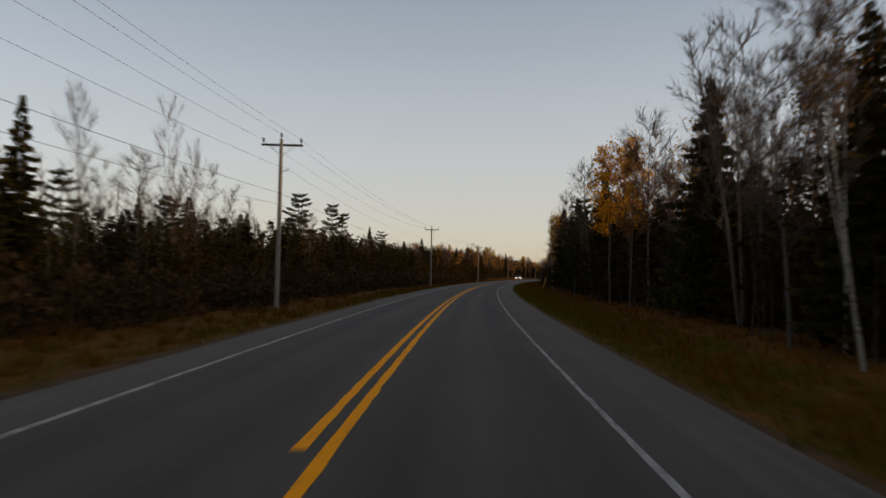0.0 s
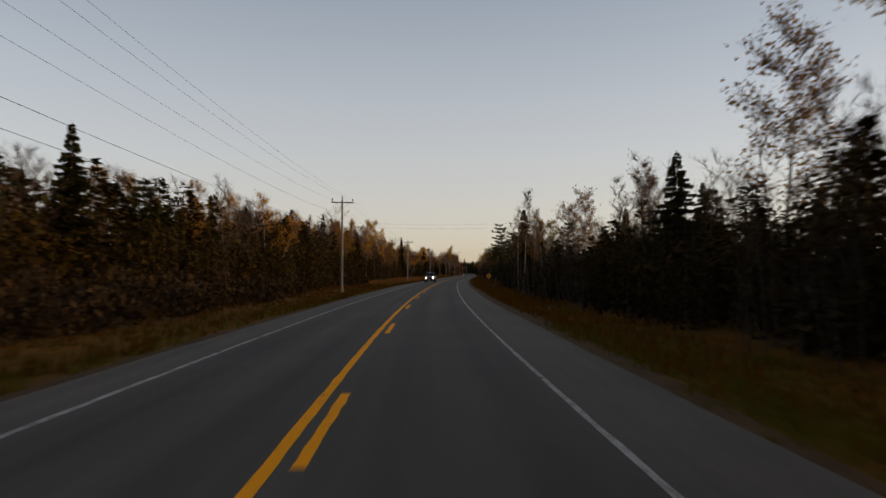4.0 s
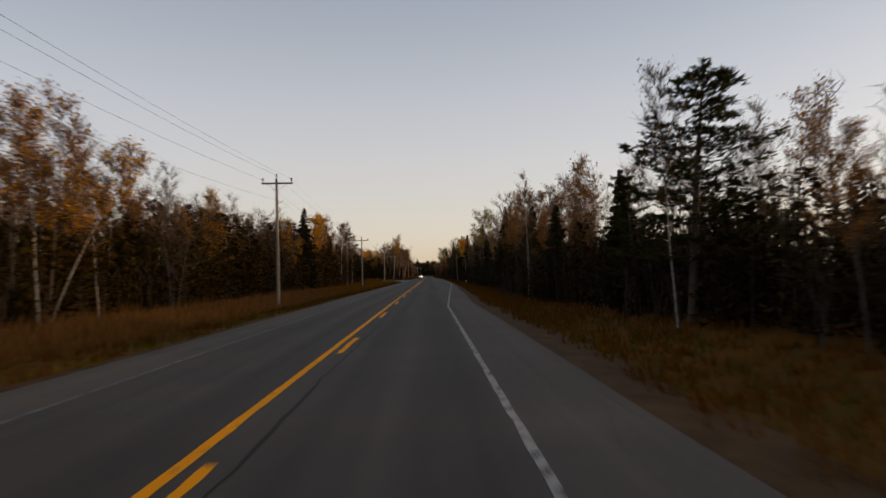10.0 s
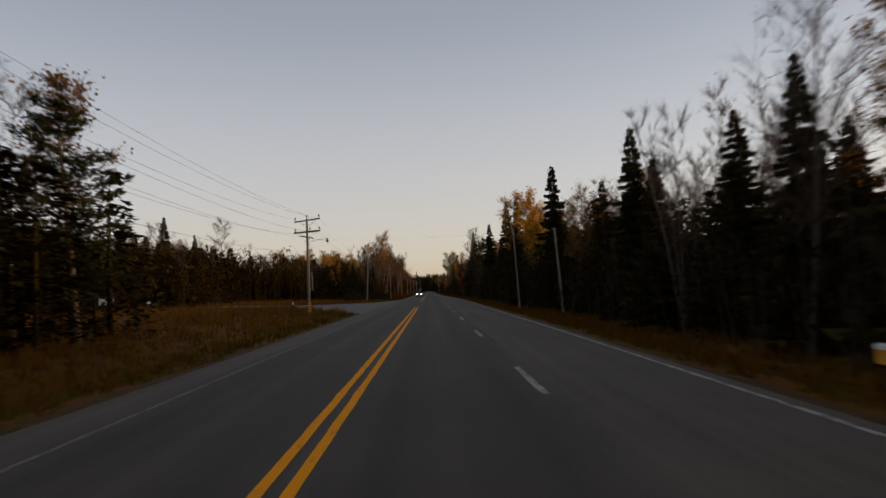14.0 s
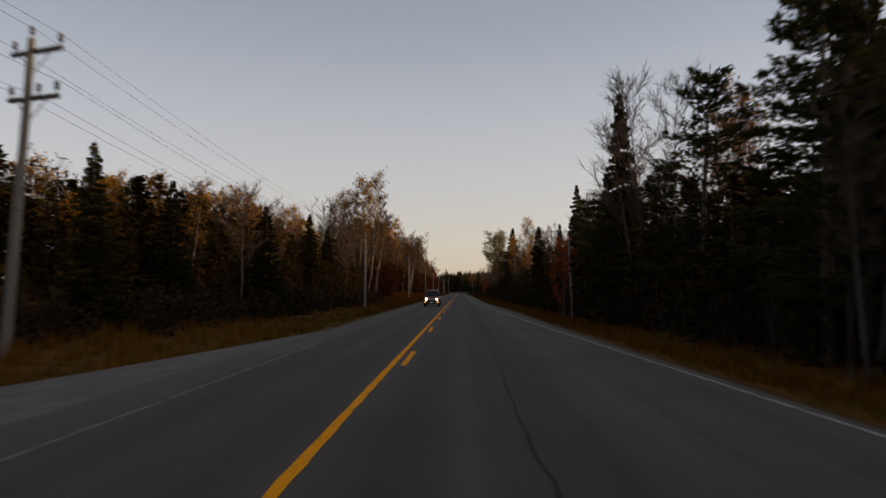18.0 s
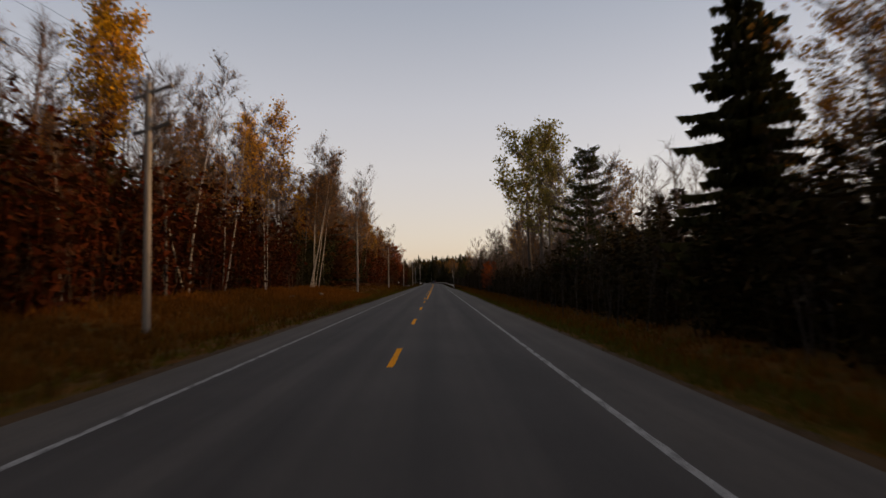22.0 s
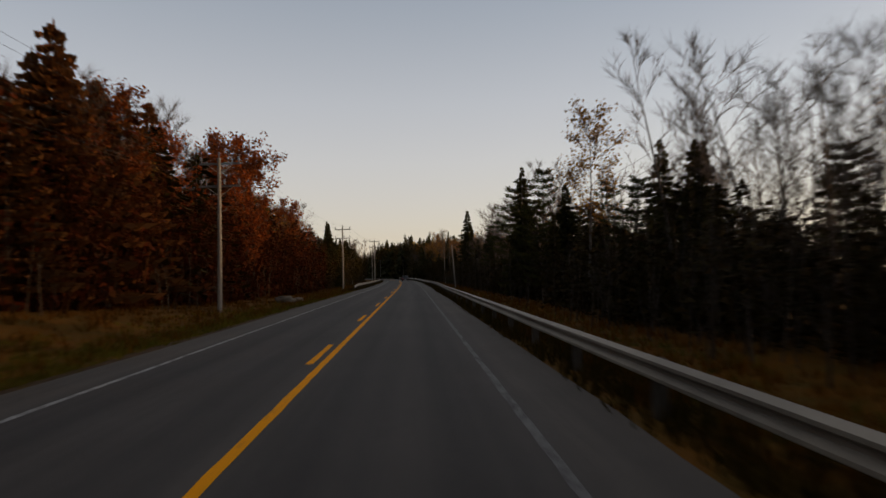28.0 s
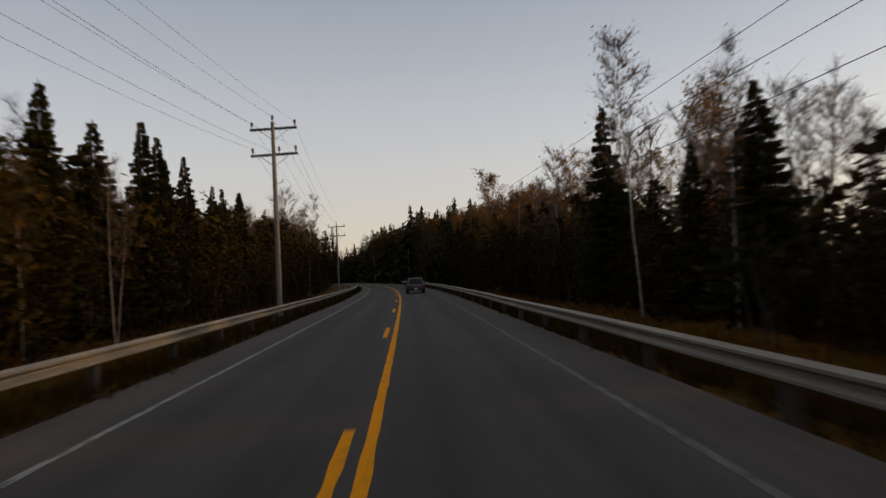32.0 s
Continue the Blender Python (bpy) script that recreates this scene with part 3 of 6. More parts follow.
def spruce_geo(full, seed):
    """A conifer 10 m high: whorls of drooping boughs, each with two rows of needle sprays."""
    random.seed(seed)
    trunk, crown = Geo(), Geo()
    trunk.tube(bent((0, 0, -0.6), (rnd(-0.02, 0.02), rnd(-0.02, 0.02), 1), 10.5, 4, 0.008), [0.16, 0.13, 0.09, 0.05, 0.01], 6)
    z, wide = rnd(0.5, 1.1), rnd(1.65, 2.2)
    while z < 9.9:
        up = (z - 0.7) / 9.3
        reach = wide * (1 - up) ** 0.85 * rnd(0.8, 1.15) + 0.1
        n = int(full * (0.55 + 0.6 * (1 - up)))
        off = rnd(0, 6.28)
        for k in range(max(4, n)):
            if random.random() < 0.1:
                continue
            a = off + 6.283 * k / max(4, n) + rnd(-0.3, 0.3)
            out, r = Vector((math.cos(a), math.sin(a), 0)), reach * rnd(0.6, 1.15)
            side = Vector((-out.y, out.x, 0))
            p, steps = Vector((0, 0, z + rnd(-0.15, 0.15))), 6 if r > 1.1 else 4 if r > 0.6 else 2
            drop = rnd(0.12, 0.4)
            for j in range(steps):
                t0, t1 = j / steps, (j + 1) / steps
                a0 = p + out * r * t0 + Vector((0, 0, -drop * r * t0 * (1.3 - 0.75 * t0)))
                a1 = p + out * r * t1 + Vector((0, 0, -drop * r * t1 * (1.3 - 0.75 * t1)))
                wd = r * 0.27 * (1.15 - t0) + 0.08
                for sg in (-1, 1):
                    tip = a1 + side * sg * wd * rnd(0.7, 1.2) + Vector((0, 0, rnd(-0.22, 0.02) * (wd + 0.2)))
                    crown.face(a0, a0 + out * 0.1 + side * sg * 0.08 + Vector((0, 0, -0.26)), tip)
                    crown.face(a0 + (a1 - a0) * 0.3, a1 + out * r * 0.12, tip * 0.45 + a1 * 0.55 + Vector((0, 0, -0.22)))
        z += rnd(0.25, 0.36) * (1.15 - 0.5 * up)
    for k in range(4):
        crown.face((0.05, 0, 9.4), (-0.05, 0.03, 9.4), (rnd(-0.03, 0.03), rnd(-0.03, 0.03), 10.05))
    return trunk, None, crown


def pine_geo(seed):
    """A white pine 10 m high: whorls of level limbs that carry uneven flat plumes of needles."""
    random.seed(seed)
    trunk, limbs, crown = Geo(), Geo(), Geo()
    pts = bent((0, 0, -0.6), (rnd(-0.04, 0.04), rnd(-0.04, 0.04), 1), 10.4, 5, 0.03)
    trunk.tube(pts, [0.14, 0.12, 0.1, 0.075, 0.045, 0.012], 6)
    t = 0.2
    while t < 0.985:
        q = t * 5
        k = min(4, int(q))
        p = pts[k].lerp(pts[k + 1], q - k)
        n, off = random.randint(3, 5), rnd(0, 6.283)
        for i in range(n):
            if random.random() < 0.15:
                continue
            a = off + 6.283 * i / n + rnd(-0.4, 0.4)
            reach = (2.7 * (1 - t) ** 0.6 * min(1.0, 0.35 + t * 1.3) + 0.3) * rnd(0.55, 1.15)
            out = Vector((math.cos(a), math.sin(a), 0))
            side = Vector((-out.y, out.x, 0))
            arm = bent(p, out + Vector((0, 0, rnd(-0.08, 0.28))), reach, 3, 0.1, 0.07)
            limbs.tube(arm, [0.032, 0.022, 0.013, 0.005], 3)
            for j in range(int(20 + reach * 30)):
                u = rnd(0.12, 1.08)
                m = min(2, int(u * 3))
                c = arm[m].lerp(arm[m + 1], u * 3 - m) + side * rnd(-1, 1) * (0.12 + reach * 0.34 * (1.2 - u)) + Vector((0, 0, rnd(-0.1, 0.16)))
                for _ in range(3):
                    w = (out * rnd(0.1, 1) + side * rnd(-0.8, 0.8) + Vector((0, 0, rnd(-0.2, 0.6)))).normalized()
                    twig(crown, c - w * 0.06, w, rnd(0.14, 0.3), rnd(0.025, 0.05))
        t += rnd(0.045, 0.07)
    limbs.tube(pts, [0.05, 0.05, 0.04, 0.03, 0.02, 0.006], 4)
    return trunk, limbs, crown


def broadleaf_geo(seed, leaves, slim=1.0, clear=0.35, lean=0.05, leafsize=0.12, trunk_r=0.13, stems=1, limbs_n=21):
    """A deciduous tree 10 m high, bare or with a thin crown of leaves round its twigs."""
    random.seed(seed)
    trunk, limbs, crown = Geo(), Geo(), Geo()
    tips = []
    for stem in range(stems):
        out = Vector((rnd(-1, 1), rnd(-1, 1), 0)) * (0.22 if stems > 1 else 0)
        pts = bent(Vector((0, 0, -0.6)) + out * 0.5, Vector((rnd(-lean, lean), rnd(-lean, lean), 1)) + out, 10.2 if not stem else rnd(7.5, 9.5), 6, 0.05, 0.02)
        tr = trunk_r * (1.0 if not stem else 0.75)
        trunk.tube(pts, [tr, tr * 0.85, tr * 0.72, tr * 0.56, tr * 0.38, tr * 0.2, 0.008], 6)
        n = int(limbs_n * (1.3 - clear) / stems ** 0.7)
        for i in range(n):
            t = clear + (0.98 - clear) * (i + rnd(0, 1)) / n
            q = t * 6
            k = min(5, int(q))
            p = pts[k].lerp(pts[k + 1], q - k)
            a = i * 2.4 + rnd(-0.5, 0.5)
            shape = (1.03 - t) ** 0.5 * (0.55 + 0.45 * min(1, (t - clear) * 3.5))
            reach = slim * (3.9 * shape + 0.3) * rnd(0.65, 1.1)
            arm = bent(p, (math.cos(a), math.sin(a), rnd(0.5, 1.3)), reach, 4, 0.2, 0.13)
            r0 = tr * 0.22 * (1.1 - t) + 0.008
            limbs.tube(arm, [r0, r0 * 0.75, r0 * 0.5, r0 * 0.3, 0.006], 3)
            for j in range(10):
                u = rnd(0.2, 1.0) * 4
                m = min(3, int(u))
                c = arm[m].lerp(arm[m + 1], u - m)
                w = ((arm[m + 1] - arm[m]).normalized() + Vector((rnd(-1, 1), rnd(-1, 1), rnd(-0.3, 0.8))) * 0.8).normalized()
                ls = reach * rnd(0.22, 0.5)
                twig(limbs, c, w, ls, 0.013)
                for b in range(6):
                    s = c + w * ls * rnd(0.25, 0.95)
                    tw = (w + Vector((rnd(-1, 1), rnd(-1, 1), rnd(-0.4, 0.9))) * 0.9).normalized()
                    ln = rnd(0.25, 0.75)
                    twig(limbs, s, tw, ln, 0.008)
                    tips.append(s + tw * ln * rnd(0.3, 1))
    for _ in range(leaves):
        t = random.choice(tips)
        if t.z > 10 * clear * 0.9:
            leaf(crown, t + Vector((rnd(-1, 1), rnd(-1, 1), rnd(-1, 1))) * 0.22, leafsize * rnd(0.6, 1.3))
    return trunk, limbs, (crown if leaves else None)


def snag_geo(seed):
    """A dead tree, broken off and crooked, with short bare limbs."""
    random.seed(seed)
    trunk, limbs = Geo(), Geo()
    pts = bent((0, 0, -0.6), (0.02, 0, 1), 9.6, 6, 0.07)
    trunk.tube(pts, [0.16, 0.15, 0.13, 0.12, 0.09, 0.06, 0.02], 6)
    for i in range(15):
        q = rnd(2.4, 6)
        k = min(5, int(q))
        p, a = pts[k].lerp(pts[k + 1], q - k), rnd(0, 6.283)
        arm = bent(p, (math.cos(a), math.sin(a), rnd(0.1, 1.0)), rnd(0.6, 2.0), 4, 0.3, 0.05)
        limbs.tube(arm, [0.05, 0.035, 0.025, 0.016, 0.006], 3)
        for _ in range(3):
            c = arm[random.randint(1, 3)]
            limbs.tube(bent(c, (rnd(-1, 1), rnd(-1, 1), rnd(0, 1)), rnd(0.3, 0.8), 2, 0.3), [0.018, 0.012, 0.004], 3)
    return trunk, limbs, None


KINDS = {
    # kind: variants, maker, bark, name, crown material, label
    "spruce": (5, lambda i: spruce_geo(8 + i % 3, 100 + i), "brown", "spruce_tree", SPRUCE, "dark green spruce with drooping boughs at the wood's edge"),
    "pine": (4, lambda i: pine_geo(200 + i), "brown", "pine_tree", PINE, "green white pine with feathery upswept boughs"),
    "bare": (5, lambda i: broadleaf_geo(300 + i, 0, (0.7, 0.85, 0.95, 0.75, 0.7)[i], (0.32, 0.4, 0.28, 0.26, 0.36)[i], trunk_r=0.085, stems=(1, 1, 2, 2, 3)[i], limbs_n=32), "grey", "bare_tree", None, "leafless grey deciduous tree with fine twigs"),
    "birch": (4, lambda i: broadleaf_geo(400 + i, 420, 0.46, 0.45, 0.06, 0.055, 0.045, 1 + i % 2, 26), "birch", "birch_tree", "brown", "slender white-barked birch, its leaves almost gone"),
    "yellow": (3, lambda i: broadleaf_geo(500 + i, 3100, 0.58, 0.48, trunk_r=0.085, leafsize=0.078), "grey", "aspen_tree", "yellow", "tall aspen with thinning yellow autumn leaves"),
    "orange": (4, lambda i: broadleaf_geo(600 + i, 2100, 0.5, 0.46, trunk_r=0.065, leafsize=0.07, stems=1 + i % 2, limbs_n=26), "birch", "aspen_tree", "orange", "pale-stemmed aspen with golden orange autumn leaves"),
    "red": (3, lambda i: broadleaf_geo(700 + i, 5600, 1.0, 0.14, leafsize=0.095), "grey", "maple_tree", "red", "broad maple in rust-red autumn leaf"),
    "scarlet": (2, lambda i: broadleaf_geo(720 + i, 4200, 1.0, 0.14, leafsize=0.09), "grey", "maple_tree", "scarlet", "small maple in bright scarlet autumn leaf"),
    "olive": (3, lambda i: broadleaf_geo(800 + i, 3300, 0.95, 0.42, leafsize=0.085), "grey", "poplar_tree", "olive", "poplar with yellow-green leaves turning"),
    "brown": (3, lambda i: broadleaf_geo(900 + i, 1900, 0.72, 0.4, trunk_r=0.075, leafsize=0.075), "grey", "poplar_tree", "brown", "half-bare poplar with sparse brown leaves"),
    "larch": (3, lambda i: spruce_geo(8 + i, 970 + i), "brown", "larch_tree", "larch", "rust-brown autumn larch with drooping boughs"),
    "snag": (1, lambda i: snag_geo(950 + i), "grey", "dead_tree", None, "dead leafless tree with crooked broken limbs"),
}
BARKS = {"brown": BARK_BROWN, "grey": BARK_GREY, "birch": BARK_BIRCH}
grown, planted = {}, []


def plant(kind, s, d, h, turn=None, lean=0.0, broad=1.0):
    """A tree of that kind and height. The first of each shape is built, the others copy it."""
    variants, make, bark, name, leafy, label = KINDS[kind]
    k = (int(s * 7 + abs(d) * 3)) % variants
    planted.append((s, d))
    h = max(2.5, h - bank(s, d))
    m = at(s, d, ground_z(s, d) + 0.1, (s * 47.3 + d * 31) % 360 if turn is None else turn, h / 10)
    if lean:
        m = m @ Matrix.Rotation(radians(lean), 4, "Y")
    wide = 0.85 + 0.3 * ((s * 0.37 + d * 0.71) % 1)
    if kind == "larch":
        wide *= 1.25
    wide *= broad
    if kind == "pine":
        wide *= 1.1
    if kind == "spruce":
        wide *= 1.15 if h < 9 else 0.95
    m = m @ Matrix.Diagonal((wide, wide, 1, 1))
    if (kind, k) in grown:
        own = grown[kind, k].scale
        return copy_thing(grown[kind, k], m @ Matrix.Diagonal((1 / own.x, 1 / own.y, 1 / own.z, 1)))
    trunk, limbs, crown = make(k)
    high = max(p[2] for g in (trunk, limbs, crown) if g for p in g.v)
    for g in (trunk, limbs, crown):
        if g:
            g.v = [(x, y, z * 10 / high) for x, y, z in g.v]
    ob = thing(name, label, "tree", "roadside trees", m)
    part("trunk", trunk, BARKS[bark], ob, smooth=True)
    if limbs:
        part("branchwork" if crown else "crown", limbs, TWIG if bark != "brown" else BARK_BROWN, ob)
    if crown:
        part("crown", crown, LEAVES[leafy] if isinstance(leafy, str) else leafy, ob)
    grown[kind, k] = ob
    return ob


def spruce(s, d, h):
    plant("spruce", s, d, h)


def pine(s, d, h):
    plant("pine", s, d, h)


def bare(s, d, h):
    plant("bare", s, d, h)


def birch(s, d, h):
    plant("birch", s, d, h)


def yellow(s, d, h):
    plant("yellow", s, d, h)


def orange(s, d, h):
    plant("orange", s, d, h)


def red(s, d, h):
    plant("red", s, d, h)


def scarlet(s, d, h):
    plant("scarlet", s, d, h)


def olive(s, d, h):
    plant("olive", s, d, h)


def brown(s, d, h):
    plant("brown", s, d, h)


def larch(s, d, h):
    plant("larch", s, d, h)


def snag(s, d, h):
    plant("snag", s, d, h)


# the trees that stand out, along the road
spruce(20, 13.0, 10.0)
plant("birch", 17, 10.9, 13.0, 0, -7.0)
birch(20, 12.2, 11.2)
bare(21, 11.2, 9.7)
spruce(26, -17.0, 9.0)
plant("bare", 31, -18.0, 11.6, broad=0.5)
bare(28, 12.8, 13.9)
plant("bare", 40, -17.5, 13.4, broad=0.5)
spruce(33, 13.3, 12.2)
bare(34, 11.9, 12.8)
bare(42, 12.6, 13.3)
brown(43, 11.7, 11.2)
spruce(43, -22.0, 6.9)
yellow(48, 11.4, 11.8)
spruce(50, -22.0, 8.0)
yellow(51, 13.5, 13.6)
spruce(60, 13.1, 11.7)
spruce(60, -22.0, 7.5)
bare(60, 11.9, 13.5)
spruce(66, -24.0, 8.0)
pine(72, 12.7, 11.0)
bare(73, 11.9, 10.6)
spruce(74, 13.2, 10.0)
spruce(80, 13.0, 11.8)
bare(82, 12.3, 13.8)
pine(83, -24.0, 12.9)
spruce(85, -20.0, 7.3)
spruce(87, 11.8, 11.3)
pine(95, -24.0, 12.7)
spruce(99, 13.9, 11.2)
spruce(99, 13.2, 11.1)
spruce(102, 14.1, 12.5)
spruce(104, 14.0, 11.3)
bare(104, 12.2, 10.9)
spruce(105, 13.7, 10.1)
pine(107, -26.0, 12.4)
pine(110, -18.0, 9.3)
bare(111, 13.1, 12.6)
orange(111, 12.0, 11.0)
spruce(115, -20.0, 8.1)
plant("yellow", 118, 12.6, 13.2, broad=0.95)
plant("yellow", 119.5, 13.4, 14.4, broad=1.05)
plant("yellow", 121, 12.9, 12.6, broad=1.05)
bare(123, 14.2, 13.6)
spruce(124, -20.0, 7.7)
spruce(126, -26.0, 11.7)
spruce(132, -20.0, 8.8)
spruce(141, -18.0, 10.1)
birch(162, 10.6, 6.2)
pine(165, 13.4, 6.6)
birch(167, 10.4, 8.5)
bare(168, 12.5, 7.6)
birch(175, 10.4, 11.5)
brown(176, 11.7, 8.8)
spruce(177, -16.0, 8.6)
olive(179, 13.2, 8.4)
spruce(180, 12.0, 6.1)
birch(181, 10.5, 9.8)
orange(181, -17.5, 9.0)
spruce(182, -16.9, 9.7)
bare(187, -16.7, 10.3)
spruce(190, 12.2, 10.5)
orange(193, -17.8, 8.8)
bare(195, -17.6, 10.8)
spruce(197, -16.4, 10.6)
pine(200, 11.8, 8.1)
pine(205, 11.0, 9.8)
brown(205, -15.8, 10.8)
bare(206, 12.4, 10.3)
bare(209, -18.2, 13.2)
spruce(216, -14.7, 9.0)
pine(216, 14.0, 9.2)
bare(217, -15.2, 11.4)
bare(219, 12.7, 9.1)
spruce(224, 14.0, 9.3)
brown(224, -16.3, 11.0)
spruce(225, -16.9, 8.3)
yellow(225, -14.7, 12.6)
bare(227, 13.2, 11.1)
orange(229, -17.9, 13.2)
brown(229, -15.1, 11.7)
spruce(232, 11.6, 6.2)
bare(234, -14.4, 10.4)
bare(236, 14.1, 10.2)
olive(237, 12.8, 6.5)
snag(243, 13.0, 8.7)
bare(246, -14.7, 10.6)
pine(248, 11.6, 8.5)
yellow(253, -16.1, 12.8)
bare(258, 13.3, 11.4)
brown(259, -15.4, 8.6)
orange(261, -17.5, 7.7)
bare(263, -18.1, 12.1)
brown(265, -16.4, 10.2)
birch(267, -14.2, 7.5)
bare(267, -15.6, 8.8)
bare(274, -17.9, 10.8)
orange(275, -16.6, 10.5)
yellow(282, -18.3, 10.9)
brown(284, 11.5, 5.3)
spruce(286, -15.2, 12.2)
plant("pine", 293, 11.6, 9.4, broad=1.3)
brown(298, -15.6, 10.8)
orange(298, -14.5, 10.9)
brown(300, -15.4, 11.6)
pine(299, 11.6, 6.2)
spruce(301, 11.8, 6.8)
birch(292, 10.7, 9.6)
birch(302, -14.1, 8.0)
bare(305, -17.0, 11.3)
bare(312, -14.6, 10.1)
brown(314, 13.7, 8.7)
brown(314, -18.2, 11.6)
spruce(315, 11.5, 6.8)
bare(317, 13.8, 9.3)
birch(321, 10.3, 10.8)
brown(323, 12.2, 7.8)
bare(326, -17.5, 9.5)
snag(326, 14.1, 9.9)
spruce(328, 12.0, 8.2)
orange(328, -17.6, 10.7)
spruce(338, 12.7, 6.1)
bare(338, 12.4, 8.2)
brown(341, 12.0, 10.0)
bare(343, -15.4, 10.1)
bare(345, 11.4, 11.0)
spruce(345, 11.3, 8.2)
orange(346, 13.0, 12.6)
orange(351, -16.1, 9.1)
bare(354, 13.7, 14.0)
spruce(355, -14.7, 11.4)
bare(357, -18.3, 10.0)
spruce(361, 13.7, 11.8)
spruce(365, 11.2, 8.2)
yellow(366, -15.0, 12.1)
spruce(368, -17.5, 11.3)
bare(370, 12.5, 9.0)
olive(373, 11.5, 13.3)
brown(375, -15.1, 9.9)
spruce(375, -14.5, 9.0)
birch(377, -13.8, 8.1)
bare(381, 11.5, 10.6)
pine(382, 13.7, 8.7)
birch(383, -13.9, 9.8)
bare(386, -16.5, 12.2)
yellow(387, -18.2, 14.1)
spruce(389, 12.7, 11.6)
birch(391, -13.8, 13.4)
bare(394, 11.6, 11.4)
spruce(395, 12.5, 8.6)
brown(397, -18.2, 14.5)
birch(397, -13.5, 11.4)
spruce(400, 13.2, 8.3)
bare(402, 11.7, 9.9)
spruce(404, 11.5, 7.5)
bare(405, -17.0, 12.5)
pine(406, -14.6, 11.6)
brown(408, -17.0, 14.5)
spruce(411, 13.0, 10.7)
spruce(419, 13.6, 8.9)
brown(423, 12.9, 9.3)
spruce(429, 12.3, 12.2)
plant("yellow", 438.5, 12.6, 12.0, broad=1.25)
yellow(441.5, 13.2, 11.0)
olive(438, 12.3, 8.7)
spruce(444, 11.1, 9.0)
orange(448, 13.0, 13.0)
spruce(455, 13.0, 13.3)
spruce(456, -45.0, 12.2)
spruce(463.5, 12.8, 14.2)
spruce(487, 12.6, 13.6)
spruce(475, -45.0, 13.1)
bare(483, -45.0, 16.3)
spruce(486, -45.0, 16.8)
bare(498, 11.1, 8.5)
bare(500, -40.0, 18.7)
spruce(500, -45.0, 15.1)
pine(501, 11.9, 11.1)
spruce(502, 14.1, 11.7)
spruce(503, 14.2, 12.9)
pine(503, 13.7, 12.3)
spruce(510, -15.0, 8.7)
pine(512, 12.5, 12.5)
bare(516, 13.0, 14.8)
spruce(520, -16.2, 8.7)
bare(522, 13.4, 17.4)
spruce(525, 12.5, 15.8)
pine(526, 11.9, 9.1)
bare(527, -14.3, 10.5)
spruce(532, 13.2, 11.4)
pine(532, 12.6, 9.5)
spruce(533, -14.6, 8.9)
olive(534, 12.5, 10.4)
bare(534, -14.4, 10.2)
scarlet(535, 10.1, 6.8)
spruce(541, -17.4, 8.6)
bare(542, 13.4, 12.8)
spruce(545, 13.3, 12.7)
bare(546, 12.3, 11.3)
spruce(554, 13.0, 9.7)
spruce(554, -16.2, 10.9)
bare(557, 12.6, 10.3)
spruce(559, 11.2, 10.1)
spruce(560, -15.4, 10.1)
bare(560, 12.9, 10.6)
bare(562, -15.9, 11.3)
bare(566, 12.6, 11.5)
bare(567, -14.6, 11.6)
bare(576, -16.5, 13.6)
bare(580, -15.0, 18.9)
plant("birch", 580, -13.5, 18.3, 0, 5.0)
bare(581, 13.0, 12.8)
plant("birch", 586, -13.4, 15.9, 0, 6.5)
orange(586, -15.5, 22.1)
bare(588, 11.4, 10.7)
orange(590, 13.0, 15.4)
bare(592, -16.0, 15.4)
orange(592, -15.0, 24.6)
orange(592, 11.3, 12.3)
plant("birch", 593, -13.6, 17.1, 0, 4.0)
plant("birch", 595, -14.6, 16.8, 0, 6.0)
bare(598, -17.0, 18.3)
bare(604, -17.0, 17.2)
brown(605, 12.4, 12.5)
brown(608, 14.1, 10.7)
spruce(611, 12.4, 15.0)
bare(612, -17.0, 16.2)
birch(614, -14.1, 10.3)
brown(617, -16.7, 10.1)
bare(630.5, 12.6, 11.0)
plant("pine", 634, 11.8, 11.8, broad=0.8)
yellow(623, -18.3, 18.2)
bare(624, -14.4, 15.2)
plant("birch", 626.5, -13.9, 17.0, 0, 4.0)
brown(630, -15.8, 13.5)
plant("birch", 633.5, -14.3, 16.0, 0, 6.5)
brown(637.5, -15.6, 12.6)
orange(625, -17.9, 20.0)
bare(629, -17.6, 16.3)
plant("pine", 638, 13.4, 12.0, broad=0.75)
bare(635, -16.6, 15.6)
bare(640, 12.1, 12.8)
orange(642, -15.4, 15.4)
birch(642, -13.7, 14.2)
bare(644, 11.5, 8.3)
bare(647, -15.7, 18.4)
olive(648, 12.0, 14.4)
olive(650, 11.8, 18.2)
yellow(652, -17.2, 19.9)
olive(655, 11.5, 19.6)
bare(655, 10.5, 9.3)
orange(659, -17.2, 23.7)
brown(660, 12.6, 8.4)
bare(661, 11.3, 10.2)
birch(662, -13.5, 20.0)
plant("birch", 659.5, -13.3, 17.0, 0, 5.0)
plant("birch", 661.0, -13.8, 18.5, 0, 7.0)
plant("birch", 663.5, -13.3, 18.0, 0, 4.0)
plant("birch", 665.0, -14.0, 19.0, 0, 6.0)
brown(664, -15.1, 16.1)
birch(670, -13.8, 15.7)
bare(672, 13.3, 13.9)
plant("larch", 678, -16.0, 17.5, broad=1.6)
orange(679, 12.7, 12.4)
bare(681, -14.6, 18.4)
bare(681, 13.9, 16.0)
bare(687, 13.1, 15.5)
scarlet(691, 9.8, 4.9)
brown(691, -16.9, 21.1)
bare(693, -15.7, 23.0)
bare(693, 11.3, 6.7)
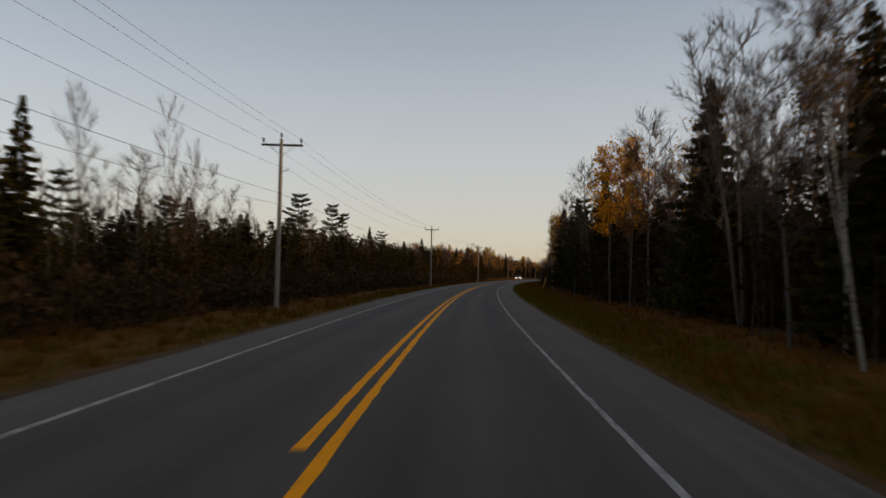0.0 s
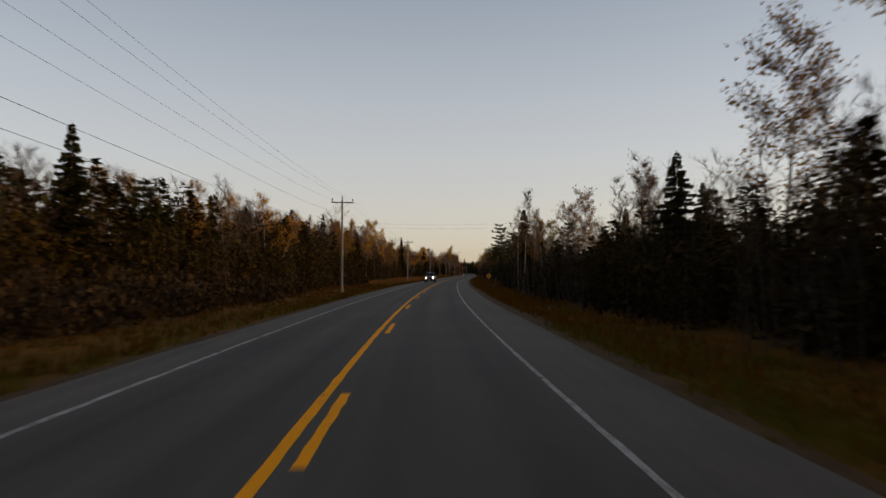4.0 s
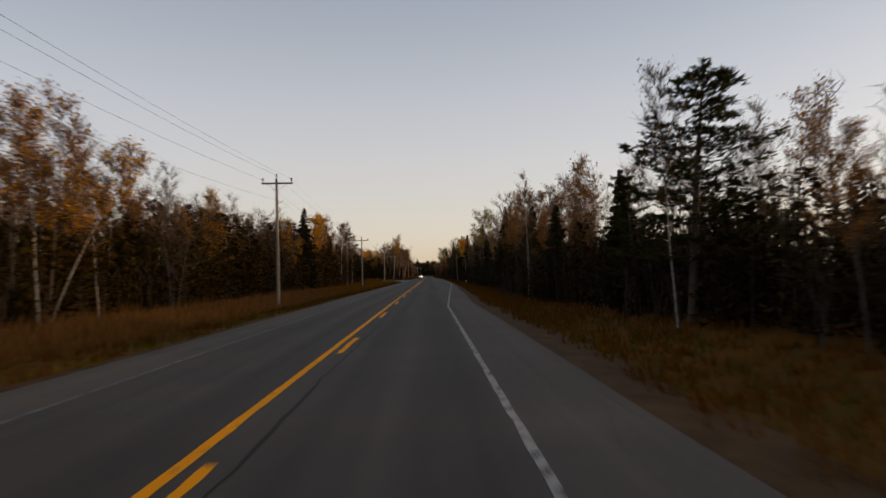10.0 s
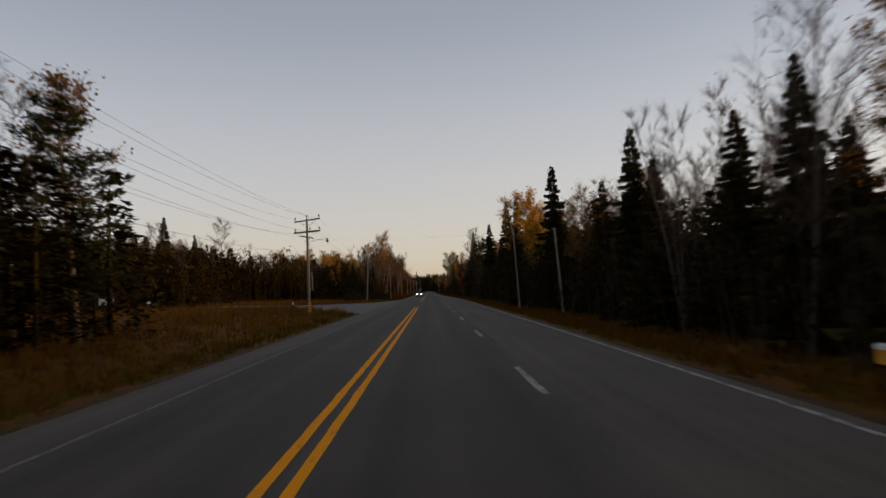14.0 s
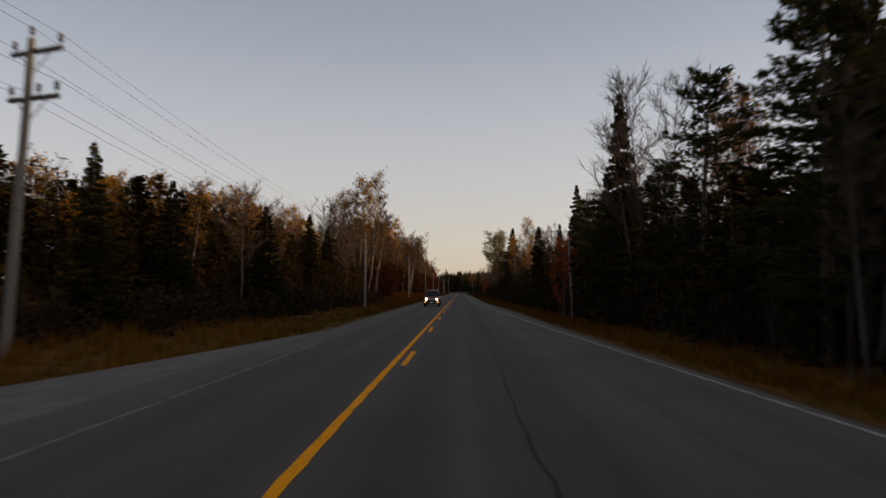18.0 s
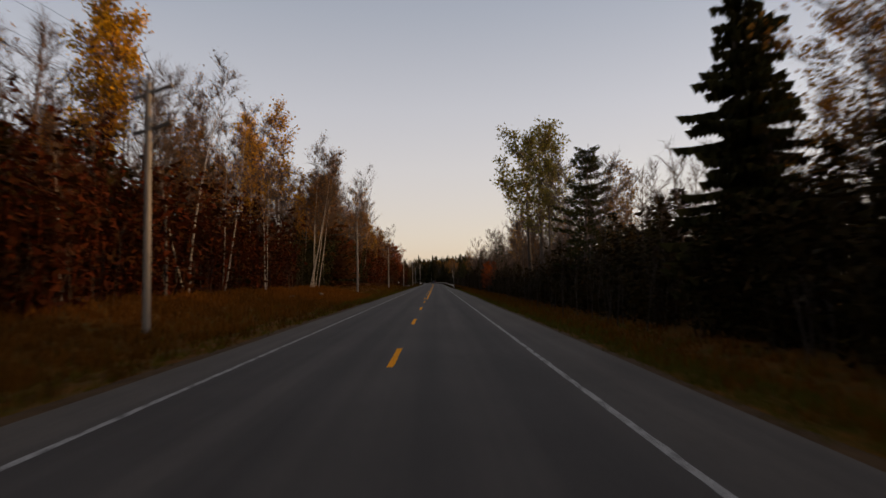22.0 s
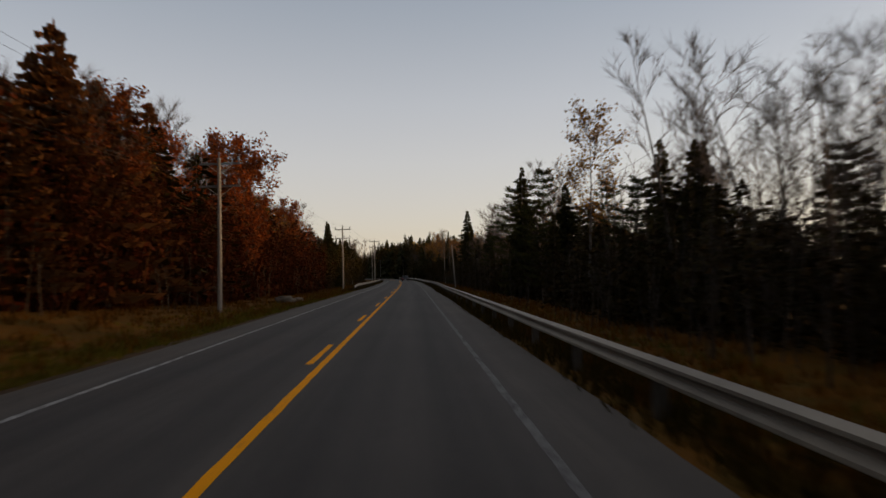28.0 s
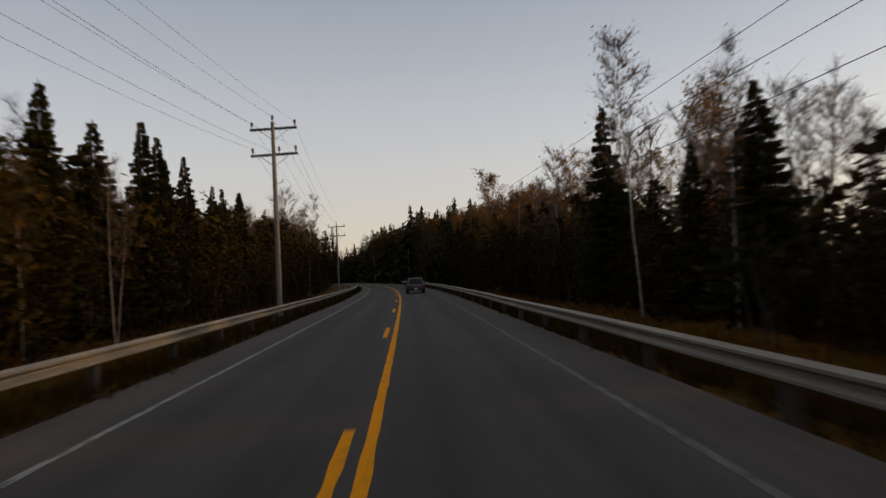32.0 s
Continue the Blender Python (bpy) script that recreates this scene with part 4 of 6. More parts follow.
plant("birch", 695, -13.5, 15.5, 0, 5.0)
plant("red", 696, 10.4, 5.6, broad=1.3)
spruce(696, 13.4, 5.5)
pine(697, 12.1, 8.1)
plant("birch", 703, -14.1, 17.9, 0, 4.0)
red(692.5, -13.8, 9.4)
red(695.5, -14.6, 8.8)
bare(708, 11.9, 12.7)
brown(710, -14.2, 20.9)
plant("birch", 712, -13.9, 18.9, 0, 6.0)
orange(721, -15.7, 14.8)
bare(723, 12.6, 11.7)
brown(728, -13.6, 15.5)
orange(733, -14.2, 16.5)
bare(737, -13.2, 16.5)
brown(742, -13.6, 16.2)
bare(747, -13.4, 16.5)
brown(752, -13.6, 15.8)
brown(758, -13.4, 15.2)
bare(763, -14.0, 15.5)
brown(769, -13.6, 14.6)
bare(764, 12.8, 7.9)
bare(770, 14.1, 10.5)
spruce(774, 13.3, 7.1)
larch(775, -14.0, 10.2)
bare(775, 13.2, 12.3)
spruce(779, 14.0, 8.4)
larch(780, -15.0, 14.6)
red(780, -16.7, 7.6)
larch(780, -16.0, 13.2)
brown(783, 11.5, 11.4)
bare(783, -15.1, 13.6)
larch(784, -15.0, 13.0)
larch(785, -17.0, 14.0)
larch(787, -15.0, 13.3)
spruce(790, 11.3, 5.8)
spruce(791, 12.4, 8.0)
pine(792, 11.0, 7.3)
larch(793, -16.0, 14.3)
pine(795, 11.6, 9.6)
bare(797, 13.5, 11.2)
spruce(801, 11.3, 11.1)
bare(803, -18.0, 18.0)
pine(804, 11.6, 10.4)
red(806, -15.0, 14.6)
red(807, -14.0, 16.1)
bare(812, 12.4, 10.8)
red(812, -14.5, 15.1)
pine(820, 11.6, 8.1)
bare(825, 11.9, 10.8)
spruce(828, 12.0, 8.2)
bare(829, 11.4, 9.5)
red(832, -13.0, 8.1)
red(826, -13.8, 11.8)
red(836, -14.4, 11.4)
red(842, -14.0, 9.6)
bare(834, 12.9, 12.2)
spruce(837, 11.5, 6.8)
bare(840, -16.3, 14.2)
bare(845, -16.6, 13.9)
pine(849, 12.1, 6.6)
spruce(852, 11.3, 7.2)
spruce(853, -12.0, 11.1)
spruce(855, -12.0, 11.1)
pine(855, 13.7, 7.7)
spruce(856, -12.0, 10.8)
spruce(859, -12.5, 10.5)
spruce(860, 13.1, 10.3)
spruce(864, 12.8, 13.9)
spruce(867, -12.0, 9.1)
birch(870, -11.1, 6.2)
spruce(875, -13.7, 9.8)
bare(880, 13.9, 7.2)
birch(880, 10.6, 9.2)
spruce(880, 11.6, 7.5)
birch(881, -11.0, 6.4)
spruce(884, 11.4, 6.4)
bare(885, 11.5, 9.4)
spruce(886, -13.2, 10.2)
birch(886, 10.0, 12.5)
birch(886, -10.6, 7.5)
spruce(893, -12.3, 10.4)
spruce(883, -14.0, 9.2)
spruce(889, -12.7, 9.4)
spruce(891, -14.2, 8.8)
spruce(896.5, -12.9, 10.3)
spruce(899.5, -13.6, 9.6)
spruce(906, -12.8, 9.1)
spruce(909.5, -13.1, 9.5)
spruce(913, -12.7, 9.4)
spruce(893, 11.2, 10.4)
spruce(903, -13.7, 10.6)
brown(907, 13.4, 11.3)
spruce(916, -13.4, 10.0)
brown(921, 13.4, 11.0)
bare(934, -12.5, 13.5)
brown(939, 13.3, 15.4)
birch(941, -10.7, 13.6)
spruce(960, 13.1, 11.8)

# ---- the woods between and behind them ----
def woods_edge(s, side):
    if side > 0:
        return 10.2 + float(np.interp(s, (100, 130, 195, 225, 285, 310), (2.3, 0, 0, 2.2, 2.0, 0))) + 0.4 * widening(s) + 0.8 * noise.noise((s * 0.06, 1, 0))
    base = float(np.interp(s, (0, 130, 165, 225, 300, 385, 398, 410, 500, 520, 590, 640, 680, 700, 760, 800, 840), (-16, -16, -13.5, -14.5, -15, -13.5, -15, -37, -36, -16, -14, -15, -15, -13.4, -13, -13, -11.5)))
    return base + 0.8 * noise.noise((s * 0.06, 2, 0))


# share of kinds by stretch: spruce, pine, bare, birch, brown, orange, red
MIX = [(-60, 1, (5, 0, 4, 1, 0.5, 0.7, 0)), (150, 1, (5, 0, 4, 1, 0.4, 0, 0)), (240, 1, (4, 0, 5, 2, 0.5, 0.5, 0)), (300, 1, (5, 0, 5, 1, 1, 0.6, 0)), (380, 1, (7, 0, 3, 1, 0.4, 0.6, 0)),
       (470, 1, (5, 1, 3, 1, 0.3, 0, 0)), (560, 1, (3, 0, 6, 1, 0.4, 0, 0)), (630, 1, (1, 0, 8, 1, 0.6, 0, 0)), (740, 1, (5, 0.8, 6, 1, 0, 0, 0)), (840, 1, (5, 0, 3, 2, 1, 0, 0)), (925, 1, (4, 0, 3, 1, 6, 2, 0)), (925, -1, (6, 0, 2, 1, 2, 2, 0)),
       (-60, -1, (5, 1, 4, 0, 0, 0, 0)), (150, -1, (4, 0, 3, 1, 3, 3, 0)), (260, -1, (2, 0, 5, 4, 2, 2, 0)), (390, -1, (4, 1, 4, 1, 1, 0, 0)), (500, -1, (3, 1, 6, 1, 1, 1, 0)),
       (575, -1, (0, 0, 6, 4, 3, 2, 0)), (735, -1, (2, 0, 4, 1, 2.5, 0, 2.5)), (835, -1, (6, 1, 2, 2, 1, 0, 0))]
ORDER = ("spruce", "pine", "bare", "birch", "brown", "orange", "red")


def mix_at(s, side):
    best = None
    for s0, sd, shares in MIX:
        if sd == side and s >= s0:
            best = shares
    return best


# how tall the close mass of the wood stands along each side, and the tallest crowns over it
MASS = {1: ((0, 5.5), (30, 6.8), (60, 8.2), (90, 8.8), (108, 6), (125, 5.5), (150, 5.6), (180, 4.2), (200, 5), (225, 4.5), (250, 4.8), (280, 4.2), (300, 5.3), (320, 5.2), (342, 7.3), (362, 5.6), (385, 5.4), (405, 6.4), (440, 8),
            (465, 9.2), (500, 6.6), (525, 8.6), (545, 7.2), (568, 6.2), (580, 5), (588, 6.2), (594, 8.4), (612, 6.2), (635, 6), (660, 4), (680, 5), (700, 4.2), (725, 5.3), (748, 6.8), (768, 4.6), (790, 5.4), (812, 4.6), (832, 5.2), (850, 6.2), (875, 4.8),
            (900, 6.3), (930, 8.5), (960, 10), (1000, 13), (1100, 14)),
        -1: ((0, 5), (30, 5), (60, 6.3), (90, 6.8), (120, 7.1), (150, 7.9), (180, 8.1), (210, 8.4), (240, 7.4), (270, 6.4), (300, 7.0), (326, 7.6), (340, 8.5), (362, 8.6), (390, 7.6), (410, 8.4), (450, 9.8), (500, 10.8), (512, 8.8), (540, 8.8), (570, 8.8),
             (600, 8.8), (630, 9.4), (660, 8), (690, 9.2), (720, 8.4), (750, 11), (780, 10), (808, 10.4), (828, 10), (842, 8.7), (870, 7.9), (900, 7.5), (930, 8.5), (960, 10), (1000, 12), (1100, 13))}
CROWNS = {1: ((0, 13), (30, 14.5), (50, 16), (75, 12.5), (90, 15.5), (105, 13), (120, 13.5), (136, 9), (150, 10), (176, 8.5), (200, 9.5), (222, 8), (234, 12), (250, 11), (285, 9), (310, 10.5), (328, 11), (345, 13), (365, 13), (390, 13),
              (412, 10), (440, 12.5), (464, 13.5), (490, 13), (506, 11.5), (522, 15), (540, 11.5), (560, 10), (580, 12), (592, 12.5), (608, 10.5), (633, 10.5), (645, 14), (662, 10.5), (690, 11), (712, 12.5), (745, 11.5), (770, 9.5), (786, 11),
              (808, 9.5), (828, 12.5), (846, 9), (864, 11.5), (882, 9), (892, 12.5), (930, 13.5), (960, 14), (985, 16), (1100, 18)),
          -1: ((0, 8), (27, 8.6), (40, 11), (60, 9), (90, 8.5), (125, 8.5), (145, 9.5), (165, 11), (195, 10), (215, 11.5), (232, 12.8), (260, 12), (290, 12.5), (310, 11.8), (335, 11), (355, 11.5), (385, 12), (410, 11), (450, 11),
               (500, 14), (515, 9.8), (540, 11.5), (565, 11), (580, 18), (600, 22), (625, 17), (645, 19.5), (672, 19), (690, 21), (714, 23), (740, 18), (760, 15), (785, 13.5), (805, 15.5), (830, 11.6), (860, 9.8), (890, 10), (915, 9.5),
               (940, 12), (960, 14.5), (1100, 16))}
mass = lambda s, side: float(np.interp(s, *zip(*MASS[side])))
canopy = lambda s, side: float(np.interp(s, *zip(*CROWNS[side])))


dice = random.Random(41)
for side in (1, -1):
    s = -25.0
    while s < 1090:
        edge = woods_edge(s, side)
        for row in range(2 if side < 0 and 575 < s < 740 or side > 0 and s < 700 else 3):
            d = edge + side * ((2.2 if side > 0 else 1.6) + row * 2.6 + dice.uniform(0, 2.4))
            q = s + dice.uniform(-1.5, 1.5)
            if side > 0 and (279 < q < 290 or 572 < q < 592 or 683 < q < 691) or side < 0 and 690 < q < 722 and row:
                continue
            if any(abs(q - a) < 1.5 and abs(d - b) < 1.6 for a, b in planted[-60:]) or on_side_road(q, d):
                continue
            shares = mix_at(q, side)
            kind = dice.choices(ORDER, (shares[0] * (0.28, 0.14, 0.1)[row], shares[1], shares[2] * (0.45, 0.3, 0.15)[row], *shares[3:]))[0]
            top, low = canopy(q, side), mass(q, side)
            grow = low + (top - low) * (dice.uniform(-0.15, 0.55) if kind in ("spruce", "pine") else dice.uniform(0.25, 1.0))
            plant(kind, q, d, max(2.8, grow))
        s += 5.0 if s < 930 else 4.2


# a close stand of young spruces under the leafy trees
s = 663.0
while s < 702:
    for row in range(2):
        plant("spruce", s + dice.uniform(-0.7, 0.7), -14.7 - row * 2.0 - dice.uniform(0, 1.2), dice.uniform(6.2, 8.6))
    s += 3.6


def merged(name, protos, places, mat, label, category):
    """Many plants joined into one mesh: copies of a few shapes, turned and scaled."""
    vs, fs, base = [], [], 0
    arrays = [(np.array(g.v, dtype=np.float64), g.f) for g in protos]
    for i, (p, turn, size, tall) in enumerate(places):
        v, f = arrays[i % len(arrays)]
        c, s = math.cos(turn) * size, math.sin(turn) * size
        w = np.empty_like(v)
        w[:, 0], w[:, 1], w[:, 2] = v[:, 0] * c - v[:, 1] * s + p[0], v[:, 0] * s + v[:, 1] * c + p[1], v[:, 2] * tall + p[2]
        vs.append(w)
        fs.append((f, base))
        base += len(v)
    if not vs:
        return None
    me = bpy.data.meshes.new(name)
    allv = np.concatenate(vs)
    sizes = [len(q) for f, b in fs for q in f]
    loops = np.fromiter((b + k for f, b in fs for q in f for k in q), dtype=np.int32)
    me.vertices.add(len(allv))
    me.vertices.foreach_set("co", allv.astype(np.float32).ravel())
    me.loops.add(len(loops))
    me.loops.foreach_set("vertex_index", loops)
    me.polygons.add(len(sizes))
    me.polygons.foreach_set("loop_start", np.concatenate([[0], np.cumsum(sizes)[:-1]]).astype(np.int32))
    me.update(calc_edges=True)
    me.materials.append(mat)
    return tagged(new(name, me), label, category, kind="stuff")


def light_spruce(seed):
    random.seed(seed)
    g = Geo()
    z, wide = rnd(0.3, 0.8), rnd(2.3, 3.2)
    while z < 9.8:
        r = wide * (1 - z / 10.2) ** 0.85 + 0.1
        n = 7 if z < 6 else 5
        for k in range(n):
            a = 6.283 * k / n + rnd(-0.5, 0.5) + z
            q = r * rnd(0.7, 1.2)
            c, s = math.cos(a), math.sin(a)
            g.face((0, 0, z + 0.5), (q * c - 0.33 * q * s, q * s + 0.33 * q * c, z - 0.4 * q * rnd(0.5, 1.2)), (q * 1.12 * c, q * 1.12 * s, z - 0.2), (q * c + 0.33 * q * s, q * s - 0.33 * q * c, z - 0.4 * q * rnd(0.5, 1.2)))
        z += rnd(0.45, 0.62)
    g.tube([(0, 0, -0.5), (0, 0, 9.9)], [0.12, 0.01], 3)
    return g


def cedar_geo(seed):
    """A young cedar or fir of height one: a dense, soft-edged, blunt cone of small drooping sprays."""
    random.seed(seed)
    g = Geo()
    g.tube([(0, 0, -0.05), (0, 0, 0.95)], [0.014, 0.002], 3)
    wide, blunt = rnd(0.17, 0.25), rnd(0.55, 0.9)
    lobes = [(rnd(0, 6.283), rnd(0.1, 0.9), rnd(0.85, 1.3)) for _ in range(7)]
    for i in range(330):
        z = rnd(0.02, 1.0)
        a = rnd(0, 6.283)
        r = wide * (1.02 - z) ** blunt * rnd(0.55, 1.05)
        for la, lz, lk in lobes:
            if abs(z - lz) < 0.13 and math.cos(a - la) > 0.6:
                r *= lk
        c = Vector((math.cos(a) * r, math.sin(a) * r, z))
        out = Vector((math.cos(a + rnd(-0.6, 0.6)), math.sin(a + rnd(-0.6, 0.6)), rnd(-0.7, 0.5))).normalized()
        w = out.cross(Vector((rnd(-0.4, 0.4), rnd(-0.4, 0.4), 1))).normalized()
        n = rnd(0.014, 0.031)
        g.face(c - out * n, c - w * n * 0.6 + out * n * 0.3 - Vector((0, 0, n * 0.5)), c + out * n * 1.2, c + w * n * 0.6 + out * n * 0.3)
    return g


def light_round(seed):
    """A far broad-crowned tree 10 m high: a ragged oval of leaf sprays on a stem."""
    random.seed(seed)
    g = Geo()
    g.tube([(0, 0, -0.5), (rnd(-0.2, 0.2), rnd(-0.2, 0.2), 7)], [0.13, 0.03], 3)
    lobes = [(rnd(-0.9, 0.9), rnd(-0.9, 0.9), rnd(3.0, 8.3), rnd(0.9, 1.6)) for _ in range(6)]
    for i in range(190):
        x, y, z, r = random.choice(lobes)
        u = Vector((rnd(-1, 1), rnd(-1, 1), rnd(-1, 1))).normalized() * r * rnd(0.3, 1.05)
        c = Vector((x + u.x, y + u.y, max(0.8, z + u.z)))
        w, n = Vector((rnd(-1, 1), rnd(-1, 1), rnd(-1, 1))).normalized(), rnd(0.12, 0.29)
        s = w.cross(Vector((rnd(-1, 1), rnd(-1, 1), rnd(-1, 1)))).normalized()
        g.face(c - w * n, c + s * n * 0.7, c + w * n * rnd(0.7, 1.1))
    return g


def light_bare(seed):
    random.seed(seed)
    g = Geo()
    pts = bent((0, 0, -0.5), (rnd(-0.06, 0.06), rnd(-0.06, 0.06), 1), 10, 4, 0.05)
    g.tube(pts, [0.11, 0.085, 0.06, 0.035, 0.008], 4)
    for i in range(15):
        q = rnd(1.2, 4)
        k = min(3, int(q))
        p, a = pts[k].lerp(pts[k + 1], q - k), rnd(0, 6.283)
        arm = bent(p, (math.cos(a), math.sin(a), rnd(0.7, 1.6)), rnd(0.9, 2.6) * (1.2 - q / 5), 2, 0.15, 0.1)
        g.tube(arm, [0.03, 0.018, 0.005], 3)
        for _ in range(7):
            twig(g, arm[1].lerp(arm[2], rnd(-0.5, 1)), Vector((rnd(-1, 1), rnd(-1, 1), rnd(0, 1.4))).normalized(), rnd(0.4, 1.1), 0.014)
    return g


def brush_geo(seed):
    """A shrub 1 m wide and high: crossing stems under a ragged heap of leaves."""
    random.seed(seed)
    g = Geo()
    for i in range(9):
        a = rnd(0, 6.283)
        twig(g, Vector((rnd(-0.15, 0.15), rnd(-0.15, 0.15), -0.1)), Vector((math.cos(a) * 0.35, math.sin(a) * 0.35, 1)).normalized(), rnd(0.7, 1.25), 0.01)
    for i in range(64):
        a, r, z = rnd(0, 6.283), rnd(0, 0.55), rnd(0.02, 1.0)
        r *= 1.0 - 0.45 * z
        leaf(g, Vector((math.cos(a) * r, math.sin(a) * r, z)), rnd(0.05, 0.12))
    return g


def thicket_geo(seed, sprays=300, fine=0.016, coarse=0.036):
    """A clump of young growth of height one: fanned stems under a ragged, round-shouldered heap of small leaf sprays."""
    random.seed(seed)
    g = Geo()
    heads = []
    for k in range(6):
        a, r = rnd(0, 6.283), rnd(0.0, 0.22)
        foot = Vector((math.cos(a) * r * 0.5, math.sin(a) * r * 0.5, -0.03))
        way = Vector((math.cos(a) * r, math.sin(a) * r, rnd(0.6, 1.0)))
        twig(g, foot, way.normalized(), way.length * 1.02, 0.006)
        heads.append((foot, way, rnd(0.08, 0.15)))
        for _ in range(6):
            twig(g, foot + way * rnd(0.4, 0.95), (way + Vector((rnd(-1, 1), rnd(-1, 1), 0.3)) * 0.6).normalized(), rnd(0.06, 0.17), 0.0018)
    for i in range(sprays):
        foot, way, wide = random.choice(heads)
        up = rnd(0.0, 1.0) ** 0.75
        r = wide * (1.0 - 0.75 * up ** 3) * rnd(0.1, 1.15)
        a = rnd(0, 6.283)
        c = foot + way * up + Vector((math.cos(a) * r, math.sin(a) * r, rnd(-0.03, 0.03)))
        u = Vector((rnd(-1, 1), rnd(-1, 1), rnd(-0.7, 0.7))).normalized()
        w = u.cross(Vector((rnd(-1, 1), rnd(-1, 1), rnd(-1, 1)))).normalized()
        n = rnd(fine, coarse)
        g.face(c - u * n, c - w * n * 0.6 + u * n * 0.4, c + w * n * 0.75 + u * n)
    return g


def coarse_thicket_geo(seed):
    return thicket_geo(seed, 130, 0.03, 0.062)


def stems_geo(seed):
    """Leafless saplings: a bunch of thin upright stems."""
    random.seed(seed)
    g = Geo()
    for i in range(10):
        p = Vector((rnd(-0.5, 0.5), rnd(-0.5, 0.5), -0.1))
        w = Vector((rnd(-0.16, 0.16), rnd(-0.16, 0.16), 1)).normalized()
        n = rnd(0.6, 1.15)
        twig(g, p, w, n, 0.009)
        for _ in range(5):
            twig(g, p + w * n * rnd(0.3, 0.9), (w + Vector((rnd(-1, 1), rnd(-1, 1), 0.4)) * 0.6).normalized(), rnd(0.12, 0.32), 0.0045)
    return g


dice = random.Random(77)


def scatter(s0, s1, step, inner, outer, size, tall):
    """Places for plants along the road. A tall given as a function of place and side is the height itself."""
    out, s = [], s0
    while s < s1:
        q = s + dice.uniform(-step, step)
        a, b = inner(q), outer(q)
        d = a + (b - a) * dice.random()
        if not on_side_road(q, d):
            h = tall(q, 1 if d > 0 else -1) if callable(tall) else size * dice.uniform(0.7, 1.35) * tall * dice.uniform(0.7, 1.3)
            w = h * size * dice.uniform(0.8, 1.25) if callable(tall) else size * dice.uniform(0.7, 1.35)
            out.append((spot(q, d, ground_z(q, d)), dice.uniform(0, 6.283), w, h))
        s += step
    return out


def of_mass(lo, hi, unit=1.0):
    """Heights between two shares of the wood's mass, for plants built that many metres high."""
    return lambda s, side: mass(s, side) * dice.uniform(lo, hi) / unit


def of_crowns(lo, hi, unit=1.0):
    return lambda s, side: (mass(s, side) + (canopy(s, side) - mass(s, side)) * dice.uniform(lo, hi)) / unit


